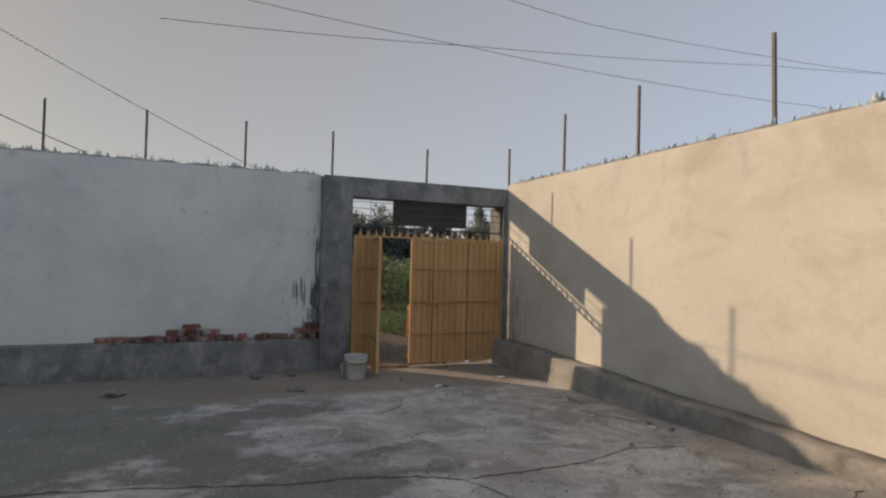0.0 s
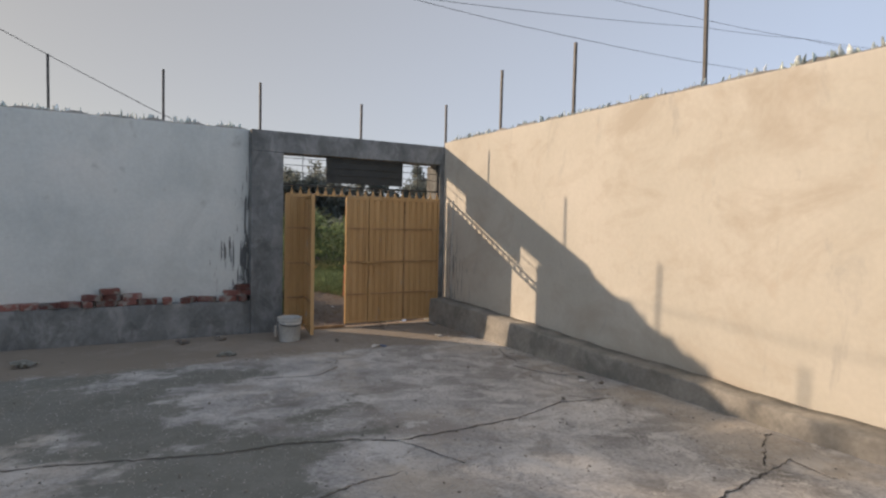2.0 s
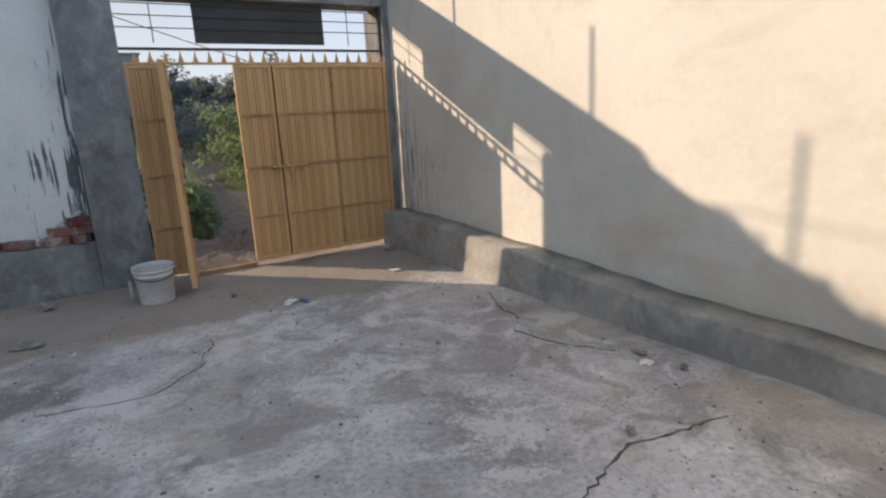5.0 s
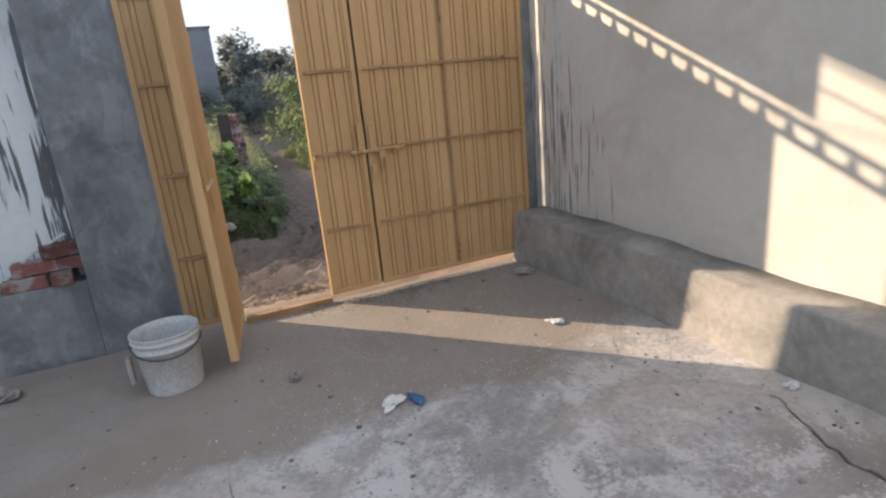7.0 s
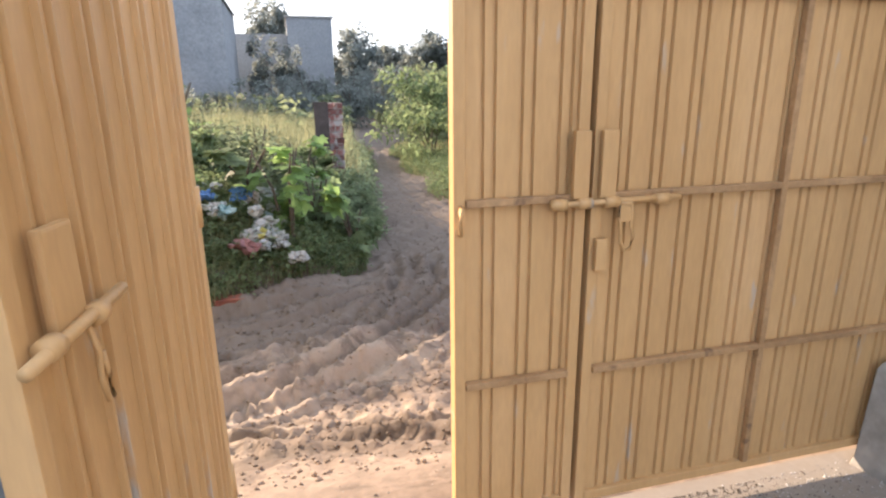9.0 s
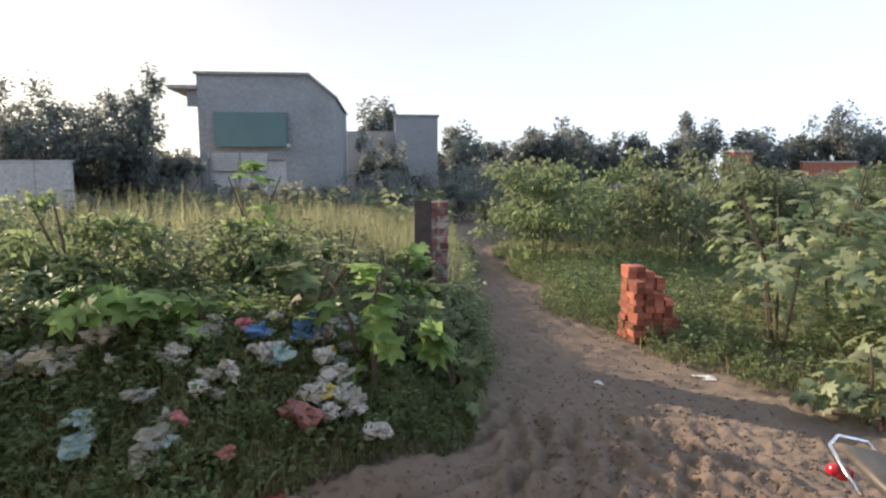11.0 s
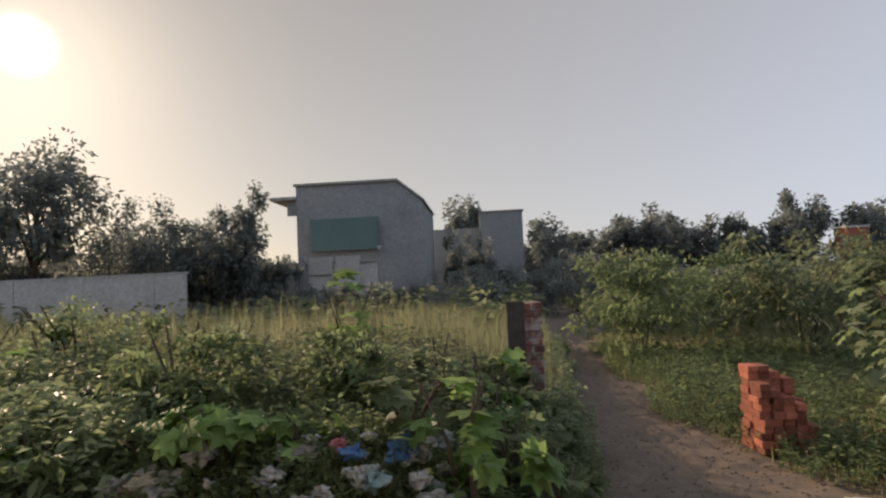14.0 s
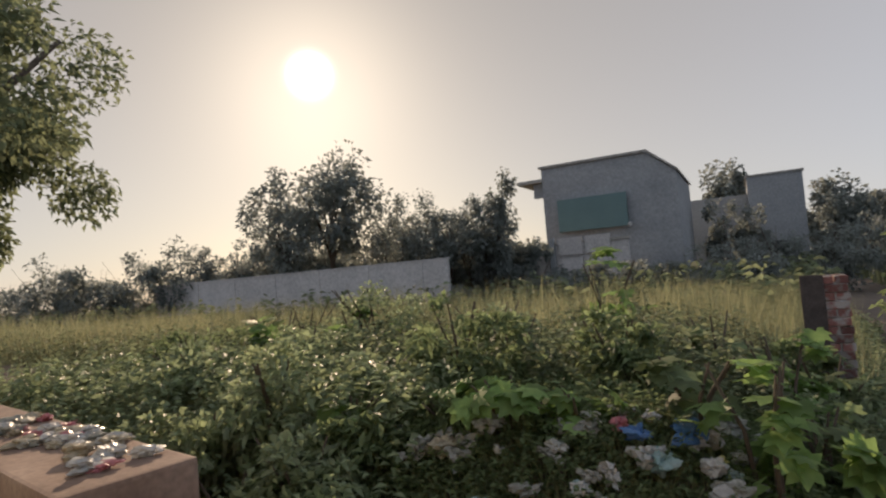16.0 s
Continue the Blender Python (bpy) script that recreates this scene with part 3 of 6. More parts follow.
def leaf_panel(parent, x0, x1, label):
    """One sheet of the gate, with its frame and the flat bars across it."""
    bm = bmesh.new()
    ribbed(bm, x0 + 0.012, x1 - 0.012, 0.06, 1.78, GY)
    part("sheet", bm, M["gate"], parent, label)
    for a, b in ((x0, x0 + 0.028), (x1 - 0.028, x1)):
        box_part("stile", (a, b, GY - 0.012, GY + 0.025, 0.045, 1.79), M["gate"], parent)
    for z in (0.447, 0.900, 1.360):
        box_part("crossbar", (x0 + 0.028, x1 - 0.028, GY - 0.020, GY - 0.001, z - 0.009, z + 0.009), M["gate_edge"], parent, bevel=0.003)
    for z in (0.06, 1.775):
        box_part("rail", (x0 + 0.028, x1 - 0.028, GY - 0.012, GY + 0.022, z - 0.014, z + 0.014), M["gate"], parent)


gate = tagged(empty("steel_gate", (2.9, GY, 0.03)), "ochre painted ribbed steel double gate with spikes and open wicket", "gate")
gate_origin = gate.matrix_world.copy()


def adopt(root):
    """Keep what hangs under a thing in place although its base stands elsewhere."""
    for o in root.children:
        o.matrix_parent_inverse = root.matrix_world.inverted()


leaf_panel(gate, 1.775, 2.07, "narrow ribbed ochre steel sheet")
leaf_panel(gate, 2.605, 2.93, "narrow ribbed ochre steel sheet")
leaf_panel(gate, 2.945, 4.06, "wide ribbed ochre steel sheet")
box_part("stile", (3.483, 3.50, GY - 0.022, GY - 0.003, 0.075, 1.76), M["gate_edge"], gate, bevel=0.003)
box_part("sill", (2.09, 2.60, GY - 0.012, GY + 0.025, -0.02, 0.032), M["gate_edge"], gate, "worn rusty steel threshold bar")
box_part("top_rail", (1.775, 4.06, GY - 0.010, GY + 0.020, 1.792, 1.812), M["gate"], gate)
n_spikes = 20
for i in range(n_spikes):
    cx = 1.86 + i * (4.02 - 1.86) / (n_spikes - 1)
    bm = bmesh.new()
    tilt = 0.006 * math.sin(i * 2.3)
    outline = [(-0.022, 0.0), (0.022, 0.0), (0.018, 0.025), (0.009, 0.05), (tilt, 0.098), (-0.009, 0.05), (-0.018, 0.025)]
    f = bm.faces.new([bm.verts.new((cx + a, GY, 1.812 + b)) for a, b in outline])
    ext = bmesh.ops.extrude_face_region(bm, geom=[f])
    bmesh.ops.translate(bm, verts=[v for v in ext["geom"] if isinstance(v, bmesh.types.BMVert)], vec=(0, 0.006, 0))
    bmesh.ops.recalc_face_normals(bm, faces=bm.faces)
    part("spike", bm, M["gate"], gate)

# bolt and hasp where the two leaves meet
box_part("cover_plate", (2.885, 2.925, GY - 0.034, GY - 0.019, 0.90, 1.055), M["gate"], gate, "folded ochre steel cover plate", 0.003)
box_part("cover_plate", (2.955, 2.995, GY - 0.034, GY - 0.019, 0.90, 1.055), M["gate"], gate, "folded ochre steel cover plate", 0.003)
bm = bmesh.new()
rod(bm, (2.83, GY - 0.032, 0.888), (3.17, GY - 0.032, 0.892), 0.008)
part("sliding_bolt", bm, M["gate"], gate, "ochre painted round sliding bolt", True)
for x in (2.85, 2.915, 2.985, 3.12):
    bm = bmesh.new()
    rod(bm, (x - 0.018, GY - 0.032, 0.889), (x + 0.018, GY - 0.032, 0.889), 0.0135, n=12)
    part("bolt_sleeve", bm, M["gate"], gate, smooth=True)
bm = bmesh.new()
ring = [(3.004, 0.885), (3.034, 0.885), (3.040, 0.855), (3.036, 0.835), (3.044, 0.80), (3.038, 0.772), (3.022, 0.768), (3.012, 0.79), (3.008, 0.835), (3.0, 0.85)]
polyrod(bm, [(x, GY - 0.04, z) for x, z in ring + ring[:1]], 0.0045, 6)
part("hasp", bm, M["gate"], gate, "slotted ochre steel hasp hanging from the bolt", True)
box_part("hasp_plate", (3.006, 3.036, GY - 0.042, GY - 0.037, 0.84, 0.885), M["gate"], gate, bevel=0.002)
bm = bmesh.new()
polyrod(bm, [(2.622, GY - 0.014, 0.895), (2.615, GY - 0.035, 0.885), (2.612, GY - 0.04, 0.86), (2.615, GY - 0.035, 0.84), (2.622, GY - 0.014, 0.83)], 0.005, 8)
part("pull_handle", bm, M["gate"], gate, "small bent ochre pull handle", True)
box_part("latch_block", (2.952, 2.982, GY - 0.034, GY - 0.019, 0.72, 0.80), M["gate"], gate)

# wicket door, swung inwards
wx, wy0, wy1 = 2.07, 6.975, 7.575
wicket = new("wicket_door", None)
bm = bmesh.new()
ribbed(bm, wy0 + 0.02, wy1 - 0.01, 0.07, 1.765, wx - 0.004, "y")
bpy.data.objects.remove(wicket)
wicket = part("wicket_door", bm, M["gate"], gate, "narrow ribbed steel wicket door swung open inwards")
for a, b in ((wy0, wy0 + 0.028), (wy1 - 0.028, wy1)):
    box_part("stile", (wx - 0.03, wx + 0.012, a, b, 0.05, 1.78), M["gate"], wicket)
for z in (0.447, 0.900, 1.360):
    box_part("crossbar", (wx - 0.032, wx - 0.008, wy0 + 0.028, wy1 - 0.028, z - 0.009, z + 0.009), M["gate_edge"], wicket, bevel=0.003)
for z in (0.064, 1.766):
    box_part("rail", (wx - 0.03, wx + 0.010, wy0 + 0.028, wy1 - 0.028, z - 0.014, z + 0.014), M["gate"], wicket)
box_part("cover_plate", (wx + 0.009, wx + 0.022, wy0 + 0.06, wy0 + 0.125, 0.89, 1.01), M["gate"], wicket, bevel=0.005)
bm = bmesh.new()
rod(bm, (wx + 0.03, wy0 - 0.02, 0.885), (wx + 0.03, wy0 + 0.20, 0.900), 0.008, n=10)
part("sliding_bolt", bm, M["gate"], wicket, "ochre painted round sliding bolt", True)
for yy in (wy0 + 0.03, wy0 + 0.13):
    bm = bmesh.new()
    rod(bm, (wx + 0.028, yy - 0.012, 0.891), (wx + 0.028, yy + 0.012, 0.891), 0.014, n=12)
    part("bolt_sleeve", bm, M["gate"], wicket, smooth=True)
bm = bmesh.new()
loop = [(0.11, 0.885), (0.125, 0.84), (0.118, 0.81), (0.128, 0.775), (0.138, 0.775), (0.136, 0.81), (0.132, 0.84)]
polyrod(bm, [(wx + 0.026, wy0 + a, z) for a, z in loop], 0.004, 6)
part("hasp", bm, M["gate"], wicket, smooth=True)
for z in (0.3, 0.93, 1.55):
    bm = bmesh.new()
    rod(bm, (2.075, GY - 0.022, z - 0.04), (2.075, GY - 0.022, z + 0.04), 0.012, n=10)
    part("hinge", bm, M["gate"], gate, smooth=True)
swing = Matrix.Translation((wx, wy1, 0)) @ Matrix.Rotation(radians(-9), 4, "Z") @ Matrix.Translation((-wx, -wy1, 0))
for o in (wicket, *wicket.children):
    o.data.transform(swing)
# Added dark strip that blocks the light through the gap and makes it dark.
box_part("closing_strip", (2.918, 2.957, GY + 0.026, GY + 0.031, 0.05, 1.79), M["dark_metal"], gate, "dark strip added to keep light out of the gap between the leaves")
adopt(gate)

# ---- grille and board over the gate ----
grille = tagged(empty("overhead_grille", (2.9, 7.84, 1.97)), "thin steel bar grille with a dark board fixed over the gate", "grille")
box_part("board", (2.353, 3.50, 7.70, 7.712, 1.975, 2.325), M["dark_metal"], grille, "plain dark grey sheet metal board")
for k, z in enumerate((1.925, 2.09, 2.185, 2.275)):
    r = 0.011 if k == 0 else 0.004
    box_part("bar", (1.76, 4.08, 7.688 - r, 7.688 + r, z - r, z + r), M["dark_metal"], grille, bevel=0.001)
for x in (2.03, 3.74):
    box_part("upright", (x - 0.004, x + 0.004, 7.692, 7.699, 1.975, 2.33), M["dark_metal"], grille, bevel=0.001)
box_part("frame_side", (4.055, 4.079, 7.67, 7.70, 1.80, 2.33), M["dark_metal"], grille)
adopt(grille)

# ---- posts on the walls, glass shards, wires ----
post0 = None
post_spots = [(x, 7.85, 2.60, 3.24) for x in (-5.2, -4.08, -2.96, -1.83, -0.78, 0.37, 1.51)] + [(2.90, 7.83, 2.59, 3.12), (4.27, 7.80, 2.62, 3.27)] + [
    (4.22, y, 2.655, 3.46) for y in (6.27, 4.89, 3.28, 1.7, 0.1, -1.5, -3.1, -4.7)]
for x, y, z0, z1 in post_spots:
    bm = bmesh.new()
    w, t = 0.027, 0.005
    box(bm, -w / 2, w / 2, 0, t, 0, z1 - z0)
    box(bm, -w / 2, -w / 2 + t, t, w, 0, z1 - z0)
    p = part("fence_post", bm, M["steel"])
    p.matrix_world = pose(x, y, z0, 0.8 * math.sin(x * 7), 0.8 * math.cos(y * 5), 0)
    tagged(p, "rusty angle-iron post set in the top of the wall", "post", "posts along the wall tops")


def shards(name, x0, x1, y0, y1, z, n, seed, label):
    """Broken glass set in a rough mortar ridge."""
    rs = np.random.RandomState(seed)
    v, f = [], []
    for i in range(n):
        cx, cy = rs.uniform(x0, x1), rs.uniform(y0, y1)
        h, w, a, d = rs.uniform(0.02, 0.075) * rs.choice([0.6, 1, 1.2]), rs.uniform(0.012, 0.035), rs.uniform(0, 3.14), 0.003
        ca, sa = math.cos(a), math.sin(a)
        tx, ty, tz = rs.uniform(-0.5, 0.5) * w, rs.uniform(-0.02, 0.02), h
        pts = [(-w, -d, -0.01), (w, -d, -0.01), (w * rs.uniform(0.2, 1), -d, h * rs.uniform(0.4, 0.9)), (tx, -d, tz)]
        pts = pts + [(p[0], d, p[2]) for p in pts]
        b = len(v)
        for px, py, pz in pts:
            v.append((cx + px * ca - py * sa, cy + px * sa + py * ca + ty * pz / h, z + pz))
        for q in ((0, 1, 2, 3), (7, 6, 5, 4), (0, 4, 5, 1), (1, 5, 6, 2), (2, 6, 7, 3), (3, 7, 4, 0)):
            f.append([b + k for k in q])
    return tagged(raw(name, v, f, M["glass"]), label, "broken glass", kind="stuff")


def ridge(name, along, x0, x1, y0, y1, z, label):
    """Lumpy mortar bed along the top of a wall."""
    n = 160
    bm = bmesh.new()
    rings = []
    for i in range(n + 1):
        t = i / n
        h = 0.022 + 0.014 * math.sin(i * 1.7) * math.sin(i * 0.37 + 1) + 0.008 * math.sin(i * 5.1)
        if along == "x":
            x = x0 + (x1 - x0) * t
            pts = [(x, y0, z - 0.002), (x, y0 + 0.03, z + h), (x, y1 - 0.03, z + h * 0.9), (x, y1, z - 0.002)]
        else:
            y = y0 + (y1 - y0) * t
            pts = [(x0, y, z - 0.002), (x0 + 0.03, y, z + h), (x1 - 0.03, y, z + h * 0.9), (x1, y, z - 0.002)]
        rings.append([bm.verts.new(p) for p in pts])
    for a, b in zip(rings, rings[1:]):
        for k in range(3):
            bm.faces.new((a[k], b[k], b[k + 1], a[k + 1]))
    bmesh.ops.recalc_face_normals(bm, faces=bm.faces)
    return tagged(part(name, bm, M["curb"], smooth=True), label, kind="structure")


ridge("coping_side", "y", 4.16, 4.37, -9.0, 7.55, 2.662, "lumpy mortar bed along the wall top")
ridge("coping_gate_side", "x", -11.9, 1.34, 7.815, 8.02, 2.612, "lumpy mortar bed along the wall top")
shards("glass_shards", 4.17, 4.35, -6.0, 7.4, 2.68, 640, 5, "upright shards of broken bottle glass on the cream wall")
shards("glass_shards", -6.0, 1.30, 7.83, 8.0, 2.63, 330, 6, "upright shards of broken bottle glass on the whitewashed wall")


def wire(pts, r, label):
    out = []
    for a, b in zip(pts, pts[1:]):
        a, b = Vector(a), Vector(b)
        for i in range(12):
            t = i / 12
            p = a.lerp(b, t)
            p.z -= 0.012 * (b - a).length * 4 * t * (1 - t) * 0.5
            out.append(p)
    out.append(Vector(pts[-1]))
    bm = bmesh.new()
    polyrod(bm, out, r, 6)
    return tagged(part("overhead_wire", bm, M["dark_metal"], smooth=True), label, "wire", "overhead wires")


# the cables run on to poles that no view shows
wire([(-1.2, 15.4, 7.20), (7.19, 15.4, 7.97), (20.26, 15.4, 9.47), (27.33, 15.4, 10.24), (41.96, 15.4, 11.79)], 0.008, "thin dark sagging overhead cable high over the yard")
wire([(-1.0, 15.4, 8.14), (0.69, 15.4, 8.07), (7.19, 15.4, 7.93), (13.56, 15.4, 7.90), (22.43, 15.4, 8.18), (41.96, 15.4, 8.84)], 0.008, "thin dark overhead cable crossing another in the sky")
wire([(-1.2, 15.4, 10.4), (6.26, 15.4, 9.82), (11.39, 15.4, 9.44), (19.63, 15.4, 9.75), (27.33, 15.4, 10.24), (41.96, 15.4, 11.30)], 0.008, "thin dark overhead cable running past the wall post")
wire([(-4.2, 9.3, 5.13), (-2.67, 9.3, 4.42), (0.41, 9.3, 2.94), (3.4, 9.3, 1.9)], 0.005, "slanting black cable running down behind the gate")
wire([(-3.3, 7.9, 3.48), (-2.26, 7.9, 3.01), (-1.42, 7.87, 2.66)], 0.006, "slanting black cable ending on the wall top")
# White rod put in for the thin upright slit of light at this corner.
bm = bmesh.new()
polyrod(bm, [(4.140, 7.345, 0.345), (4.143, 7.335, 0.8), (4.140, 7.33, 1.3), (4.143, 7.325, 1.80)], 0.006, 6)
tagged(part("wall_cable", bm, M["bucket"], smooth=True), "thin white rod put in for a slit of light at the wall corner", "cable")


# ---- bricks ----
BX, BY, BZ = 0.200, 0.097, 0.064
brick_meshes = []
for k in range(5):
    rs = random.Random(40 + k)
    bm = bmesh.new()
    box(bm, -BX / 2, BX / 2, -BY / 2, BY / 2, 0, BZ)
    bmesh.ops.bevel(bm, geom=list(bm.edges), offset=0.004, segments=1, affect="EDGES")
    for v in bm.verts:
        v.co += Vector((rs.uniform(-1, 1), rs.uniform(-1, 1), rs.uniform(-1, 1))) * 0.002
    me = bpy.data.meshes.new("brick")
    bm.to_mesh(me)
    bm.free()
    me.materials.append(M["brick"])
    dull = me.copy()
    dull.materials.clear()
    dull.materials.append(M["brick_dull"])
    brick_meshes.append((me, dull))


def brick(m, parent=None, dull=False, k=0):
    ob = new("brick", brick_meshes[k % 5][1 if dull else 0])
    if parent:
        ob.parent = parent
    ob.matrix_basis = m
    return ob


def loose_brick(m, label, group, k=0, dull=True):
    return tagged(brick(m, None, dull, k), label, "brick", group)


rb = random.Random(9)
x = -1.12
k = 0
while x < 1.30:
    big = -0.45 < x < 0.15
    loose_brick(pose(x, 7.71 + rb.uniform(-0.015, 0.02), 0.424, rb.uniform(-3, 3), rb.uniform(-4, 4), rb.choice([0, 0, 90, 40, -35]) + rb.uniform(-8, 8)),
                rb.choice(["dusty old red brick lying on the cement plinth", "chipped old red brick lying on the cement plinth"]), "old bricks on the plinth", k)
    if big or (x > 1.0):
        loose_brick(pose(x + 0.05, 7.72, 0.424 + BZ + 0.004, 0, rb.uniform(-2, 2), rb.uniform(-25, 25)), "dusty old red brick lying on other bricks", "old bricks on the plinth", k + 1)
    if -0.32 < x < -0.05 or x > 1.15:
        loose_brick(pose(x + 0.03, 7.72, 0.424 + 2 * BZ + 0.008, 0, 0, rb.uniform(-25, 25)), "dusty old red brick on top of the small heap", "old bricks on the plinth", k + 2)
    k += 1
    x += rb.choice([0.16, 0.21, 0.24, 0.19])
bm = bmesh.new()
polyrod(bm, [(0.95, 7.70, 0.44), (1.15, 7.71, 0.60), (1.30, 7.76, 0.66)], 0.009, 6)
tagged(part("stick", bm, M["bucket"]), "thin pale stick leaning on the old bricks", "stick")

# ---- bucket ----
bucket = tagged(empty("bucket", (1.70, 7.02, 0.0)), "grimy white plastic paint bucket on the cement floor", "bucket")
bm = bmesh.new()
R, H = 0.142, 0.285
prof = [(R * 0.84, 0.0), (R * 0.86, 0.01), (R * 0.97, H * 0.74), (R * 1.03, H * 0.75), (R * 1.03, H * 0.77), (R * 0.98, H * 0.78), (R * 0.99, H * 0.88), (R * 1.05, H * 0.885), (R * 1.05, H * 0.905),
        (R * 1.0, H * 0.91), (R * 1.02, H * 0.985), (R * 1.05, H * 0.99), (R * 1.05, H), (R * 0.99, H), (R * 0.96, H * 0.9), (R * 0.83, 0.012)]
lathe(bm, prof, 40)
part("tub", bm, M["bucket"], bucket, smooth=True)
bm = bmesh.new()
pts = [(R * 1.07 * math.cos(a), R * 1.07 * math.sin(a), H * 0.86 - 0.11 * math.sin(a - 0.0)) for a in np.linspace(0.0, math.pi, 18)]
pts = [(px, -py, pz - 0.0) for px, py, pz in pts]
polyrod(bm, [(p[0], p[1], H * 0.86 - 0.05 * abs(p[1]) / R) for p in pts], 0.004, 6)
part("handle", bm, M["steel"], bucket, "thin wire handle resting on the bucket", True)
bm = bmesh.new()
box(bm, -R * 1.28, -R * 1.12, -0.03, 0.03, 0.06, 0.19, 0.012)
part("hanging_rag", bm, M["curb"], bucket, "stiff pale rag hanging at the bucket")
box_part("ear", (R * 1.02, R * 1.10, -0.015, 0.015, H * 0.83, H * 0.90), M["bucket"], bucket)

# ---- scraps, stones and crumbs on the floor ----
def crumpled(name, loc, size, mat, label, category, seed, flat=0.35, group=""):
    """A crumpled bag or scrap: a torn, folded lump."""
    bm = bmesh.new()
    bmesh.ops.create_icosphere(bm, subdivisions=3, radius=1.0)
    off = Vector((seed * 3.1, seed * 1.7, seed * 0.9))
    stretch = 1 + 0.7 * abs(math.sin(seed * 2.2))
    for v in bm.verts:
        p = v.co.copy()
        n1 = noise.noise(p * 1.1 + off)
        n2 = 1 - abs(noise.noise(p * 2.3 + off)) * 2.2
        n3 = 1 - abs(noise.noise(p * 4.5 + off)) * 2.6
        v.co = p * max(0.25, 0.5 + 0.85 * n1 + 0.40 * n2 + 0.26 * n3)
        v.co.x *= stretch
        v.co.z = v.co.z * flat
        v.co *= size
    zmin = min(v.co.z for v in bm.verts)
    for v in bm.verts:
        v.co.z -= zmin * 0.8
    ob = part(name, bm, mat)
    ob.matrix_world = pose(*loc, 0, 0, seed * 47 % 360)
    return tagged(ob, label, category, group)


def film(name, c1, c2, rough=0.35):
    return material(name, [c1, c2], 9, rough, 0.1, 40, translucent=0.35)


M["bag_white"] = film("white_plastic_film", (0.42, 0.43, 0.42), (0.66, 0.66, 0.64))
M["bag_grey"] = film("dirty_plastic_film", (0.24, 0.25, 0.22), (0.44, 0.44, 0.40))
M["bag_blue"] = film("blue_plastic_film", (0.06, 0.15, 0.36), (0.14, 0.28, 0.52))
M["bag_pink"] = film("pink_plastic_film", (0.42, 0.12, 0.15), (0.6, 0.33, 0.34))
M["bag_yellow"] = film("yellow_plastic_film", (0.55, 0.50, 0.12), (0.65, 0.6, 0.25))
M["bag_teal"] = film("teal_plastic_film", (0.22, 0.36, 0.36), (0.42, 0.52, 0.50))
M["bag_red"] = film("red_plastic_film", (0.40, 0.07, 0.06), (0.62, 0.45, 0.42))
M["bag_dull"] = film("dull_pink_film", (0.26, 0.12, 0.12), (0.38, 0.20, 0.19))
M["bag_cream"] = film("cream_plastic_film", (0.40, 0.36, 0.27), (0.55, 0.51, 0.40))
M["paper"] = material("white_paper", [(0.62, 0.61, 0.58), (0.75, 0.74, 0.71)], 20, 0.8, 0.1)
M["stone"] = material("grey_stone_crumb", [(0.12, 0.11, 0.10), (0.34, 0.32, 0.29)], 3, 0.9, 0.4, 60, per_island=0.5)
M["pale_crumb"] = material("pale_cement_crumb", [(0.34, 0.33, 0.31), (0.55, 0.54, 0.50)], 3, 0.9, 0.4, 60, per_island=0.3)


def gz(x, y):
    return float(outer_z(np.array(float(x)), np.array(float(y))))


scraps = [(2.50, 6.27, 0.040, "paper", "crumpled white paper scrap on the cement floor"), (2.60, 6.24, 0.030, "bag_blue", "small blue plastic scrap on the cement floor"),
          (3.50, 6.53, 0.035, "paper", "flattened white paper scrap on the cement floor"), (3.86, 5.50, 0.025, "paper", "tiny white paper scrap beside the kerb"),
          (2.20, 6.72, 0.022, "stone", "small dark stone on the cement floor"), (3.70, 4.1, 0.032, "bag_grey", "dirty foil wrapper near the kerb"), (3.64, 4.0, 0.03, "paper", "crushed white wrapper near the kerb"),
          (3.72, 3.85, 0.02, "stone", "dark clod beside the kerb"), (3.05, 3.6, 0.018, "stone", "dark clod on the cement floor"), (2.95, 4.9, 0.016, "stone", "dark crumb on the cement floor"),
          (0.9, 6.5, 0.06, "bag_grey", "dusty flattened bag near the plinth"), (0.55, 7.3, 0.05, "stone", "dark clod at the foot of the plinth"), (-0.9, 6.8, 0.09, "bag_grey", "dusty flattened bag near the plinth"),
          (0.95, 7.35, 0.05, "stone", "dark clod at the foot of the plinth"), (3.80, 7.25, 0.04, "stone", "dark clod below the gate")]
for i, (x, y, s, mt, lb) in enumerate(scraps):
    crumpled("scrap" if mt != "stone" else "stone", (x, y, fz(x, y)), s, M[mt], lb, "litter" if mt != "stone" else "stone", i + 1, 0.3 if mt != "stone" else 0.7)


